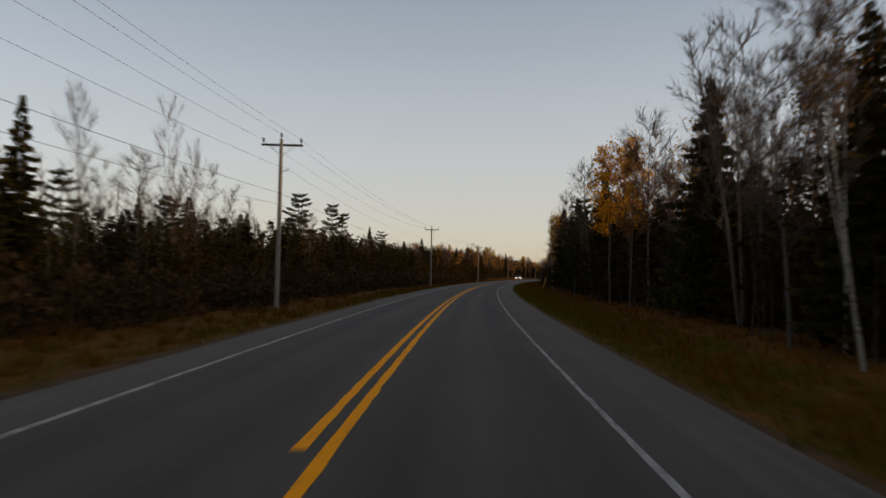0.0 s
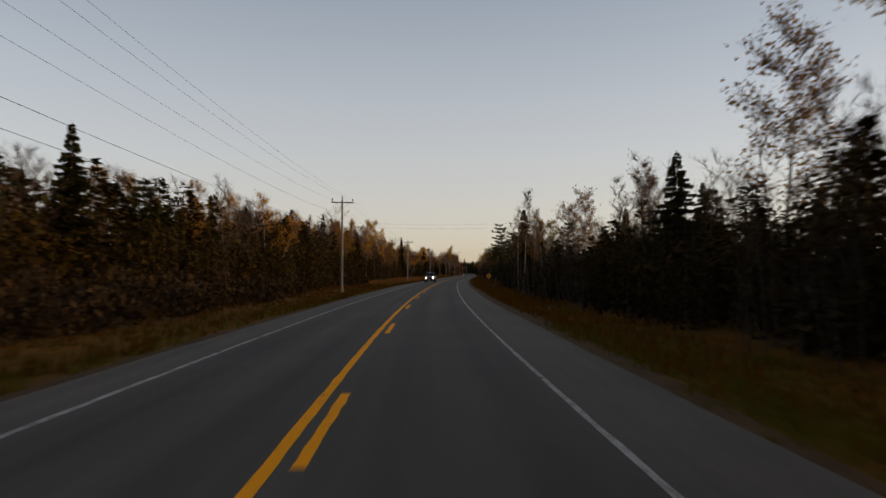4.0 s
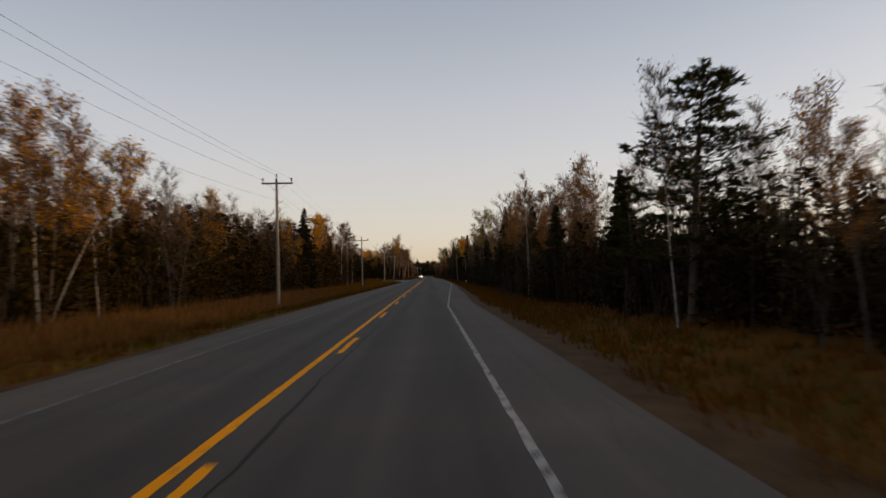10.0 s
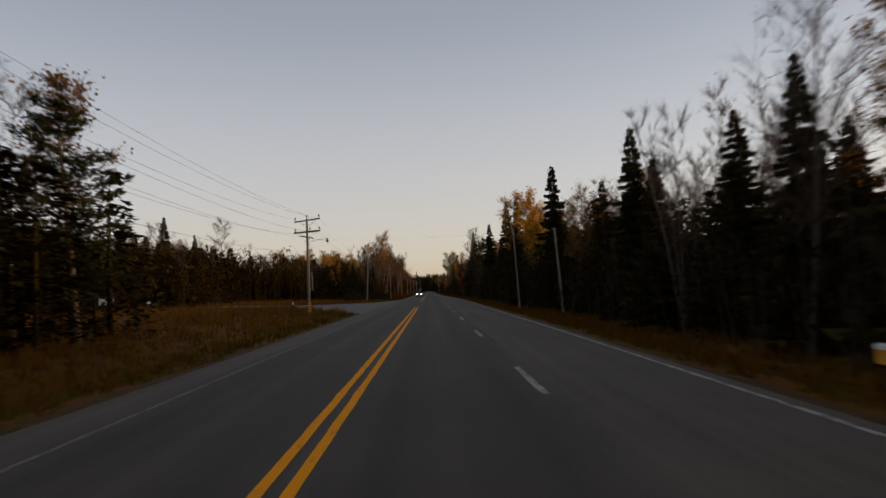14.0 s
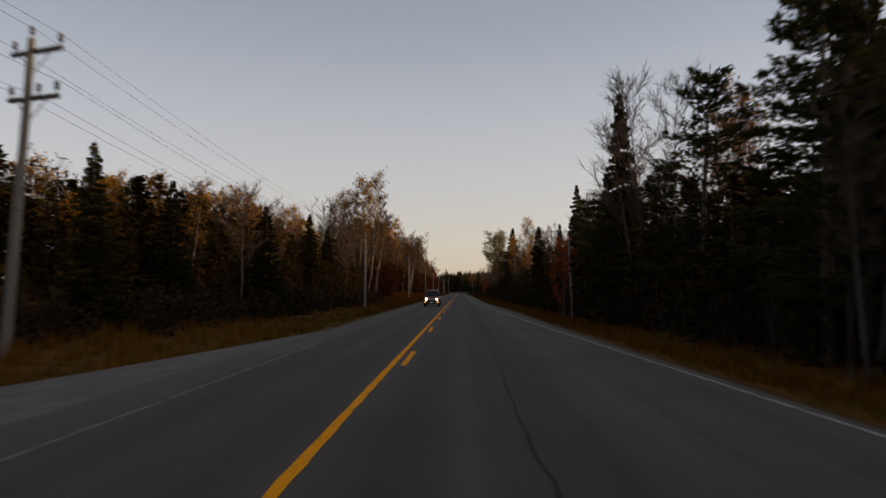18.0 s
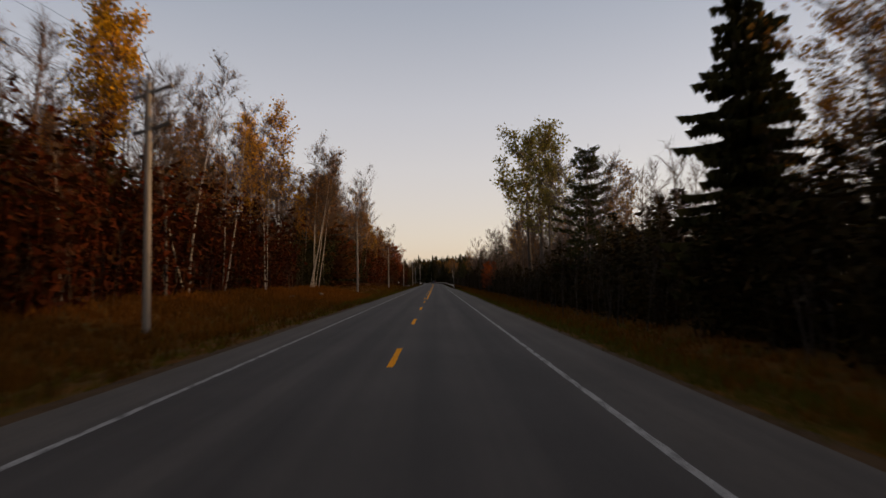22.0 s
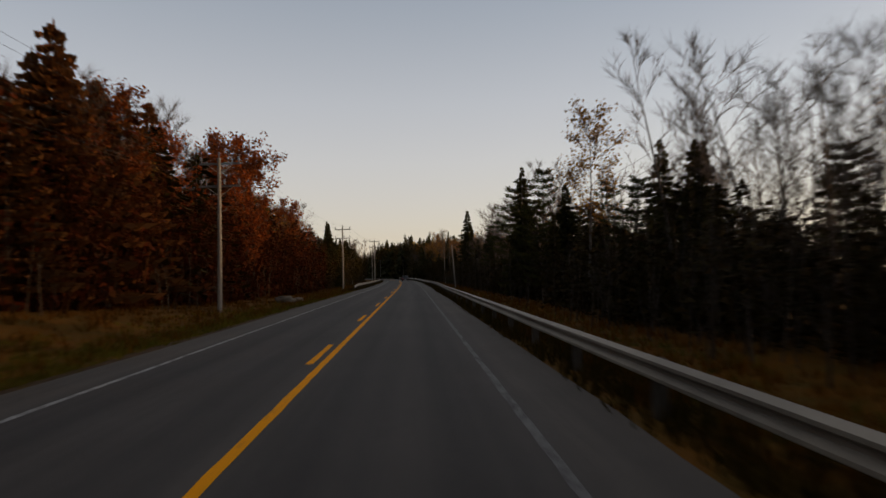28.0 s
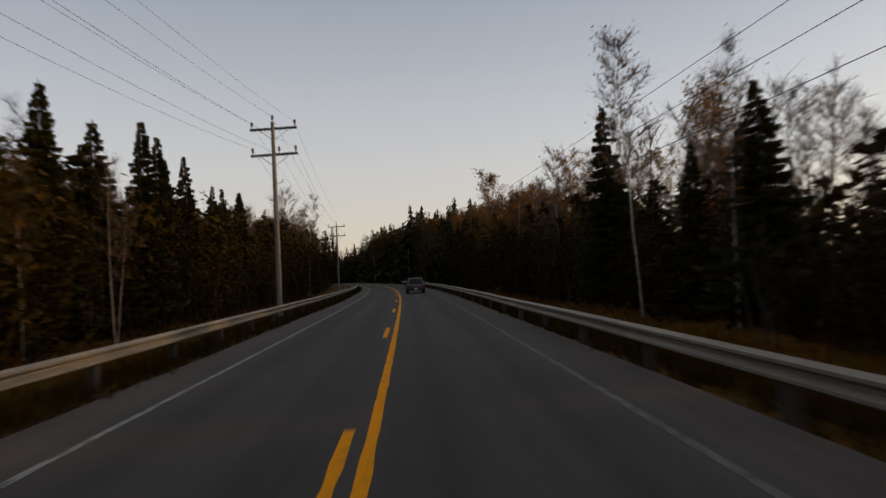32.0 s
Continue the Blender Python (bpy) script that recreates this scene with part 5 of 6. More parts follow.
for side in (1, -1):
    e = lambda s, o=0.0: woods_edge(s, side) + side * o
    # light by side, in the leaf colour: shaded tones right, sunlit ones left
    brush = BRUSH_SHADED if side > 0 else BRUSH_OLIVE
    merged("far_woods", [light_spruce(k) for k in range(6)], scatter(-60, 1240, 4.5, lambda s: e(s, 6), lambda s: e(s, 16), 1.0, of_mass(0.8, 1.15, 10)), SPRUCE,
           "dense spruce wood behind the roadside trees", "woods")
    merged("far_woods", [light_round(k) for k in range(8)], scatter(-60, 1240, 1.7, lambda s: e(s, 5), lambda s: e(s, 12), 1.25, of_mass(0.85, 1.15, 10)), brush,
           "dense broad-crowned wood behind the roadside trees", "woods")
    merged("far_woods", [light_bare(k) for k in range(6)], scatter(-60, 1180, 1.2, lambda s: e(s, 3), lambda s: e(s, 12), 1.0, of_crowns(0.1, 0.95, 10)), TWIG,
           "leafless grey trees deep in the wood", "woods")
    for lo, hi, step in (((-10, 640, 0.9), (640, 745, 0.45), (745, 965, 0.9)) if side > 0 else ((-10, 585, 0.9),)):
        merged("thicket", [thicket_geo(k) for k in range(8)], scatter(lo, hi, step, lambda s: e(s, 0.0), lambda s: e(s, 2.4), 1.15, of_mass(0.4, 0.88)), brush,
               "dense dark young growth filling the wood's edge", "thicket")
    for lo, hi, step in (((-60, 330, 1.3), (330, 640, 1.0), (640, 735, 1.8), (735, 1100, 1.0)) if side > 0 else ((-60, 400, 1.1), (500, 590, 0.9), (590, 840, 2.2), (840, 1100, 0.9))):
        merged("young_cedars", [cedar_geo(70 + k) for k in range(8)], scatter(lo, hi, step, lambda s: e(s, 1.6), lambda s: e(s, 7), 1.25, of_mass(0.72, 1.14)), CEDAR,
               "dense olive-green young cedars and firs along the wood", "woods")
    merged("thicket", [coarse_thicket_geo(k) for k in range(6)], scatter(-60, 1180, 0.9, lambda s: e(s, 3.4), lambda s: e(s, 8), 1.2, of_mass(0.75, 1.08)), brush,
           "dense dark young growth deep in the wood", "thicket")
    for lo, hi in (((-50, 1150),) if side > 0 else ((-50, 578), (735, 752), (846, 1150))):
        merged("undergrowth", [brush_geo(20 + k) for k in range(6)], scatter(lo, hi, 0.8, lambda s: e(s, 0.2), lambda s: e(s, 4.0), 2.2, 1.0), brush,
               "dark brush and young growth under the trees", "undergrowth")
    if side < 0:
        for lo, hi in ((578, 660), (702, 735), (752, 846)):
            merged("undergrowth", [brush_geo(40 + k) for k in range(6)], scatter(lo, hi, 0.3, lambda s: e(s, -0.3), lambda s: e(s, 4.0), 2.6, 1.25), BRUSH_RUST,
                   "rust-brown autumn brush under the trees", "undergrowth")
        merged("thicket", [thicket_geo(30 + k, 420, 0.011, 0.024) for k in range(6)], scatter(745, 846, 0.5, lambda s: e(s, -0.2), lambda s: e(s, 3.5), 1.0, of_mass(0.5, 1.0)), BRUSH_RUST,
               "rust-red young maples crowding the wood's edge", "thicket")
        for lo, hi, mat in ((585, 658, BRUSH_RUST), (658, 704, SPRUCE), (704, 745, BRUSH_RUST), (846, 965, BRUSH_OLIVE)):
            merged("thicket", [thicket_geo(40 + k, 340, 0.014, 0.03) for k in range(6)], scatter(lo, hi, 0.55, lambda s: e(s, -0.4), lambda s: e(s, 3.2), 1.1, of_mass(0.5, 1.08)), mat,
                   {BRUSH_RUST: "rust-brown young growth along the wood's edge", SPRUCE: "dark green young spruces along the wood's edge"}.get(mat, "olive-brown young growth along the wood's edge"), "thicket")
    merged("saplings", [stems_geo(60 + k) for k in range(5)], scatter(-50, 1100, 1.0, lambda s: e(s, -0.1), lambda s: e(s, 4), 3.4, 1.2), STEM, "thin leafless saplings along the wood's edge", "saplings")
merged("thicket", [thicket_geo(50 + k) for k in range(6)], scatter(190, 235, 0.4, lambda s: woods_edge(s, 1) + 0.4, lambda s: woods_edge(s, 1) + 4.0, 1.2, of_mass(0.55, 1.0)), BRUSH_SHADED, "dense dark young growth behind the road sign", "thicket")
merged("shrubs", [brush_geo(80 + k) for k in range(6)], scatter(-30, 165, 0.16, lambda s: -10.6, lambda s: -16.5, 1.5, 1.0), SHRUB, "low grey-brown leafless shrubs in front of the wood", "shrubs")
merged("far_woods", [light_round(46 + k) for k in range(6)], scatter(496, 585, 0.5, lambda s: -24.0, lambda s: -42.0, 1.0, lambda s, side: dice.uniform(0.85, 1.1) * float(np.interp(s, (525, 545), (1.12, 1.32)))), BRUSH_OLIVE, "dense broad-crowned wood beyond the clearing", "woods")
for s, d, h in ((536, -36, 14.5), (549, -31, 15.2), (557, -27, 15.0), (566, -29, 16.0), (574, -24, 15.0)):
    plant("orange", s, d, h, broad=1.5)
    plant("yellow", s + 4.5, d + 2.5, h - 1.5, broad=1.5)
merged("shrubs", [brush_geo(80 + k) for k in range(6)], scatter(500, 585, 0.3, lambda s: -11.5, lambda s: -16.0, 1.5, 1.0), SHRUB, "low grey-brown leafless shrubs in front of the wood", "shrubs")
merged("far_woods", [light_round(30 + k) for k in range(6)], scatter(398, 540, 0.6, lambda s: -38.0, lambda s: -47.0, 0.9, of_mass(0.7, 1.05, 10)), BRUSH_OLIVE, "dense wood along the back of the clearing", "woods")
merged("young_cedars", [cedar_geo(90 + k) for k in range(6)], scatter(392, 411, 0.6, lambda s: -13.8, lambda s: -18.5, 1.3, lambda s, side: dice.uniform(3.5, 8.5)), CEDAR, "dense olive-green cedars at the corner of the clearing", "woods")
merged("young_cedars", [cedar_geo(90 + k) for k in range(6)], scatter(398, 520, 0.6, lambda s: -36.5, lambda s: -46.0, 1.1, of_mass(0.6, 1.05)), CEDAR, "dense olive-green cedars along the back of the clearing", "woods")
merged("far_woods", [light_spruce(30 + k) for k in range(6)], scatter(385, 545, 1.1, lambda s: -38.0, lambda s: -52.0, 0.9, of_mass(0.75, 1.15, 10)), SPRUCE, "dark wood beyond the clearing", "woods")
merged("far_woods", [light_spruce(20 + k) for k in range(6)], scatter(925, 1120, 0.7, lambda s: 9.5, lambda s: 45.0, 0.8, lambda s, side: np.interp(s, (925, 960, 990, 1120), (0.85, 1.2, 1.85, 2.1)) * dice.uniform(0.65, 1.05)), SPRUCE, "tall wood on the rise beyond the bend", "woods")
merged("far_woods", [light_round(40 + k) for k in range(6)], scatter(925, 1120, 0.6, lambda s: 9.5, lambda s: 40.0, 0.8, lambda s, side: np.interp(s, (925, 960, 990, 1120), (0.85, 1.2, 1.85, 2.1)) * dice.uniform(0.65, 1.05)), BRUSH_OLIVE, "tall broad-crowned wood on the rise beyond the bend", "woods")
merged("far_woods", [light_spruce(k) for k in range(6)], scatter(-120, -62, 0.5, lambda s: -40.0, lambda s: 40.0, 0.9, 1.1), SPRUCE, "wood across the road's far end", "woods")
merged("far_woods", [light_spruce(k) for k in range(6)], scatter(1110, 1245, 0.6, lambda s: -70.0, lambda s: 70.0, 1.3, 1.2), SPRUCE, "distant wood where the road bends away", "woods")


def tuft_geo(seed, blades, tall):
    random.seed(seed)
    g = Geo()
    for i in range(blades):
        p = Vector((rnd(-0.22, 0.22), rnd(-0.22, 0.22), -0.03))
        w = Vector((rnd(-0.45, 0.45), rnd(-0.45, 0.45), 1)).normalized()
        twig(g, p, w, tall * rnd(0.5, 1.1), 0.02)
    return g


for side in (1, -1):
    rim = right_edge if side > 0 else left_edge
    near = lambda s: rim(s) + side * (float(np.interp(s, (110, 140, 330, 400), (0.3, 1.1, 1.1, 0.4))) if side > 0 else 0.35)
    far = lambda s: woods_edge(s, side) if abs(woods_edge(s, side)) < 20 else side * 20.0
    merged("grass", [tuft_geo(k, 10, 0.36) for k in range(5)], scatter(-15, 940, 0.065, lambda s: rim(s) + side * 0.7, far, 1.0, 1.0), GRASS_BLADE, "dry brown grass on the verge", "grass")
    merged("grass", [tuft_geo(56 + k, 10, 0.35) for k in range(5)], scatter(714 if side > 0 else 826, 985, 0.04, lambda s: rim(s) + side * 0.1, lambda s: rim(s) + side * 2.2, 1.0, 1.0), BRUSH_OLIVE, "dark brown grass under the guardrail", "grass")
    merged("grass", [tuft_geo(10 + k, 9, 0.24) for k in range(5)], scatter(-15, 940, 0.1, near, lambda s: rim(s) + side * 5.0, 1.0, 1.0), GREEN_BLADE, "short olive grass beside the shoulder", "grass")
merged("grass", [tuft_geo(64 + k, 9, 0.2) for k in range(5)], scatter(555, 712, 0.03, lambda s: right_edge(s) + 0.3, lambda s: right_edge(s) + 2.6, 1.0, 1.0), GREEN_BLADE, "short olive-green grass along the shoulder", "grass")
merged("grass", [tuft_geo(64 + k, 9, 0.22) for k in range(5)], scatter(-10, 130, 0.025, lambda s: right_edge(s) + 0.3, lambda s: right_edge(s) + 5.0, 1.0, 1.0), GREEN_BLADE, "short olive-green grass along the shoulder", "grass")
merged("grass", [tuft_geo(64 + k, 9, 0.2) for k in range(5)], scatter(640, 800, 0.04, lambda s: left_edge(s) - 0.3, lambda s: left_edge(s) - 3.0, 1.0, 1.0), GREEN_BLADE, "short olive-green grass along the shoulder", "grass")
merged("grass", [tuft_geo(30 + k, 14, 0.68) for k in range(5)], scatter(215, 345, 0.04, lambda s: -8.2, lambda s: -14.0, 1.15, 1.0), TAWNY_BLADE, "tall tawny grass on the bank", "grass")
merged("grass", [tuft_geo(36 + k, 13, 0.4) for k in range(5)], scatter(590, 668, 0.03, lambda s: -7.0, lambda s: -14.0, 1.1, 1.0), RUST_BLADE, "rust-brown grass and leaf litter on the bank", "grass")
merged("grass", [tuft_geo(46 + k, 13, 0.6) for k in range(5)], scatter(340, 520, 0.045, lambda s: -6.5, lambda s: -13.5 if s < 390 else -36.0, 1.2, 1.0), CLEARING_BLADE, "rough brown grass in the clearing", "grass")


# ---- utility poles and their wires ----
def utility_pole(s, d, top, arms, extras=False, turn=0.0, lean=0.0):
    """A wooden pole with crossarms, braces and pin insulators, its arms square to the road."""
    gz = ground_z(s, d)
    ob = thing("utility_pole", "weathered grey wooden utility pole with %s" % ("one crossarm" if arms == 1 else "two crossarms"), "utility pole", "poles along the road", at(s, d - lean, gz, turn) @ Matrix.Rotation(math.atan2(lean, top - gz), 4, "Y"))
    hi = top - gz
    g = Geo()
    g.tube([(0, 0, -0.5), (0.01, 0, hi * 0.4), (0, 0.015, hi * 0.75), (0, 0, hi)], [0.14, 0.13, 0.11, 0.09], 12, cap=True)
    part("pole", g, POLE_WOOD, ob, smooth=False)
    for k in range(arms):
        z = hi - (0.12 + 1.1 * k if extras else 0.32 + 1.35 * k)
        g = Geo()
        tip = 0.14 - 0.06 * k if extras else 0.035 * math.sin(s)
        for y0, y1 in ((0.11, 0.21), (-0.21, -0.11))[:2 if extras and k else 1]:
            g.loft([[(x, y0, z + q - 0.06), (x, y1, z + q - 0.06), (x, y1, z + q + 0.06), (x, y0, z + q + 0.06)] for x, q in ((-1.2, -tip), (0, 0), (1.2, tip))])
        arm = part("crossarm", g, ARM_WOOD, ob)
        for x in (-1.1, 0.25 if k else 0.0, 1.1):
            if k == 0 and x == 0.0:
                base, y = hi, 0.0
            else:
                base, y = z + 0.06, 0.16
            g = Geo()
            base += tip * x / 1.2
            g.tube([(x, y, base), (x, y, base + 0.12), (x, y, base + 0.15), (x, y, base + 0.24), (x, y, base + 0.29), (x, y, base + 0.36)], [0.02, 0.03, 0.075, 0.06, 0.075, 0.03], 8, cap=True)
            part("insulator", g, PORCELAIN, arm if not (k == 0 and x == 0.0) else ob)
        for x in (-0.75, 0.75):
            g = Geo()
            g.tube([(x, 0.14, z - 0.06), (0, 0.12, z - 0.62)], [0.018, 0.018], 4, cap=True)
            part("brace", g, STEEL, ob)
    zc = hi - 1.35 * arms - 0.5
    g = Geo()
    g.tube([(0.1, 0, zc), (0.42, 0, zc + 0.08), (0.42, 0, zc + 0.2)], [0.02, 0.02, 0.045], 6, cap=True)
    part("neutral_bracket", g, STEEL, ob)
    if extras:
        z = hi - 1.7
        g = Geo()
        g.loft([[(x, y - 0.05, z + q - 0.05), (x, y + 0.05, z + q - 0.05), (x, y + 0.05, z + q + 0.05), (x, y - 0.05, z + q + 0.05)] for x, y, q in ((-0.75, 0.2, 0.14), (0.0, 0.17, 0.0), (0.55, 0.2, -0.13))])
        part("side_arm", g, ARM_WOOD, ob, "short skewed dark wooden crossarm")
        for z, x in ((hi - 1.95, 0.16), (hi - 2.2, -0.14), (hi - 2.5, 0.13), (hi - 3.0, -0.13)):
            g = Geo()
            g.tube([(0, 0.02, z), (x, 0.04, z + 0.02), (x * 1.4, 0.05, z + 0.08)], [0.03, 0.03, 0.045], 6, cap=True)
            part("wire_bracket", g, STEEL, ob)
        g = Geo()
        g.tube([(0.08, 0, hi - 2.3), (0.75, -0.05, hi - 2.02), (1.3, -0.1, hi - 1.97), (1.9, -0.1, hi - 1.95)], [0.022, 0.02, 0.018, 0.016], 6, cap=True)
        part("lamp_arm", g, STEEL, ob)
        g = Geo()
        g.loft([[(1.85 + 0.11 * c * q, -0.1 + 0.11 * w * q, hi - z) for c, w in [(math.cos(k * 0.785), math.sin(k * 0.785)) for k in range(8)]] for q, z in ((0.4, 1.86), (0.6, 1.95), (1.1, 2.08), (1.2, 2.2), (0.7, 2.28))])
        part("lamp_head", g, PORCELAIN, ob, "small unlit street lamp head hung from its arm")
        # stands in for a grey pole farther back; the brackets holding it are added
        g = Geo()
        g.tube([(0.32, 0.1, 2.2), (0.3, 0.1, 3.0), (0.27, 0.1, 3.9)], [0.075, 0.072, 0.065], 10, cap=True)
        far_upright = part("riser_pipe", g, POLE_WOOD, ob, "pale grey upright beside the pole, standing in for a pole farther back")
        for z in (2.4, 3.6):
            g = Geo()
            g.box((0.1, 0.06, z), (0.3, 0.14, z + 0.05))
            part("bracket", g, STEEL, far_upright)
        g = Geo()
        g.tube([(0, 0, 0.3), (0, 0, 1.1)], [0.175, 0.17], 12)
        guard = part("reflector_wrap", g, SIGN_YELLOW, ob, "yellow and black striped reflector wrap")
        for z in (0.42, 0.66, 0.9):
            g = Geo()
            g.tube([(0, 0, z), (0, 0, z + 0.1)], [0.179, 0.178], 12)
            part("stripe", g, BLACK, guard)
    return ob


def wire(geo, a, b, sag, radius):
    a, b = Vector(a), Vector(b)
    pts = [a.lerp(b, t / 12) - Vector((0, 0, sag * 4 * (t / 12) * (1 - t / 12))) for t in range(13)]
    geo.tube(pts, [radius * 0.66] * 13, 4)


LINE = [(-32, -9.3, 9.3, 1), (35.7, -9.4, 9.2, 1), (104.2, -9.0, 9.5, 1), (173.8, -9.15, 9.7, 1), (246.4, -8.8, 9.0, 1), (317.8, -9.2, 9.35, 1), (380.5, -9.7, 8.5, 1), (434.4, -9.7, 8.9, 2),
        (500.0, -10.55, 8.9, 2), (556.4, -10.0, 8.5, 2), (611.2, -9.4, 9.1, 2), (668.7, -9.2, 9.2, 2), (724, -9.4, 8.9, 2), (787, -9.4, 8.9, 2), (844.4, -8.5, 9.2, 2), (893.4, -5.9, 10.0, 2), (950, -7.5, 9.6, 2)]
def arm_turn(s):
    return {500.0: -25.0, 556.4: -22.0, 611.2: -34.0, 668.7: -12.0}.get(s, (s * 13) % 7 - 3.5)


for s, d, top, arms in LINE:
    utility_pole(s, d, top, arms, extras=abs(s - 434.4) < 1, turn=arm_turn(s), lean=0.6 if s == 500.0 else 0.0)
for (s0, d0, t0, a0), (s1, d1, t1, a1) in zip(LINE, LINE[1:]):
    span = thing("power_line", "thin dark overhead wires strung between two poles", "overhead wire", "wires along the road")
    runs = [(-1.1, -0.03, 0.9, 0.009), (0.0, 0.27, 0.9, 0.009), (1.1, -0.03, 0.9, 0.008), (0.42, -1.75, 1.0, 0.008), (0.05, -3.1, 0.8, 0.012), (-0.1, -3.7, 0.9, 0.01)]
    if a0 > 1 or a1 > 1:
        runs += [(-1.1, -1.35, 1.0, 0.009), (1.1, -1.35, 1.0, 0.009)]
    if s0 > 490:
        runs = [run for run in runs if run[1] > -3]
    for x, dz, sag, r in runs:
        g = Geo()
        lower = 1.2 if (a0 > 1 and dz < -3) else 0
        (u0, v0), (u1, v1) = ((x * math.sin(radians(arm_turn(s))), x * math.cos(radians(arm_turn(s)))) for s in (s0, s1))
        wire(g, spot(s0 + u0, d0 + v0, t0 + dz - lower), spot(s1 + u1, d1 + v1, t1 + dz - lower), sag, r)
        part("wire", g, CABLE, span)
    if abs(s0 - 380.5) < 1:
        g = Geo()
        q, w = 416.6, (416.6 - s0) / (s1 - s0)
        z = t0 - 3.7 + (t1 - t0) * w - 0.9 * 4 * w * (1 - w)
        c, u = spot(q, -9.8, z - 0.12), spot(q + 1, -9.8, z - 0.12) - spot(q, -9.8, z - 0.12)
        g.tube([c - u * 0.42, c - u * 0.36, c + u * 0.36, c + u * 0.42], [0.05, 0.1, 0.1, 0.05], 8, cap=True)
        g.tube([c - u * 0.3, c - u * 0.3 + Vector((0, 0, 0.12))], [0.012, 0.012], 4)
        g.tube([c + u * 0.3, c + u * 0.3 + Vector((0, 0, 0.12))], [0.012, 0.012], 4)
        part("splice_closure", g, CABLE, span, "black cable splice box")


def short_pole(s, d, top, lean=0.0, turn=0.0, r=0.095):
    gz = ground_z(s, d)
    ob = thing("service_pole", "bare grey wooden service pole without crossarms", "utility pole", "service poles", at(s, d, gz) @ Matrix.Rotation(radians(lean), 4, "Y"))
    g = Geo()
    g.tube([(0, 0, -0.4), (0, 0, (top - gz) * 0.5), (0, 0, top - gz)], [r * 1.2, r * 1.05, r * 0.85], 10, cap=True)
    part("pole", g, POLE_WOOD, ob)
    g = Geo()
    g.tube([(0, 0.1, top - gz - 0.3), (0, 0.2, top - gz - 0.25)], [0.02, 0.03], 6, cap=True)
    part("wire_hook", g, STEEL, ob)
    return ob


short_pole(104.5, 11.3, 6.8, -2.6, r=0.08)
short_pole(424, 11.55, 6.1, -3, r=0.085)
short_pole(434.8, 9.83, 7.3, -2.2, r=0.07)
short_pole(532.9, 10.5, 5.7, -2)
short_pole(845.5, 8.8, 6.3, -4, r=0.08)
for s, d, z in ((1010, 9, 9.3), (1034, 15, 10.5), (1075, 9, 9.5)):
    utility_pole(s, d, z, 1)


def drop_wire(a, b, n=1, r=0.008, sag=0.5):
    ob = thing("service_wire", "thin dark service wire hung from a pole", "overhead wire", "service wires")
    for k in range(n):
        g = Geo()
        wire(g, Vector(a) + Vector((0, 0, -0.4 * k)), Vector(b) + Vector((0, 0, -0.4 * k)), sag, r)
        part("wire", g, CABLE, ob)


drop_wire(spot(104.5, 11.0, 6.4), spot(72, 17, 5.6))
drop_wire(spot(434.4, -9.6, 6.9), spot(434.8, 9.7, 7.0), r=0.004, sag=0.3)
drop_wire(spot(424, 11.3, 5.7), spot(398, 19, 5.2))
drop_wire(spot(532.9, 10.5, 5.4), spot(498, 17, 5.6), sag=0.7)
for s0, d0, z0, s1, d1, z1 in ((775, 13, 7.2, 845.5, 8.6, 6.1), (845.5, 8.6, 6.1, 1010, 9, 9.0)):
    for dz in (0, -0.7, -1.5):
        drop_wire(spot(s0, d0, z0 + dz), spot(s1, d1, z1 + dz), 1, 0.013, 0.9)
drop_wire(spot(173.8, -9.0, 7.2), spot(160, 19, 6.6), 2)


def guy_guard(s, d, length, lean, mat, label):
    """A guy wire in a plastic sleeve that bows a little."""
    ob = thing("guy_wire", label, "guy wire", "guy wires", at(s, d, ground_z(s, d)))
    w = Vector((math.sin(radians(lean)), 0.15, math.cos(radians(lean))))
    bow = Vector((0.03, 0, 0.01)) * length
    g = Geo()
    g.tube([w * -0.1, w * length * 0.33 + bow * 0.8, w * length * 0.66 + bow, w * length], [0.042, 0.042, 0.04, 0.036], 8, cap=True)
    part("guard", g, mat, ob, "plastic sleeve")
    g = Geo()
    g.tube([w * length, w * (length + 2.6)], [0.005, 0.005], 4)
    part("cable", g, CABLE, ob)


guy_guard(106, 9.65, 2.1, 17, SIGN_YELLOW, "leaning guy wire in a faded yellow plastic guard")
guy_guard(202.7, 8.6, 1.6, 23, GUARD_GREY, "leaning guy wire in a dull grey-olive plastic guard")


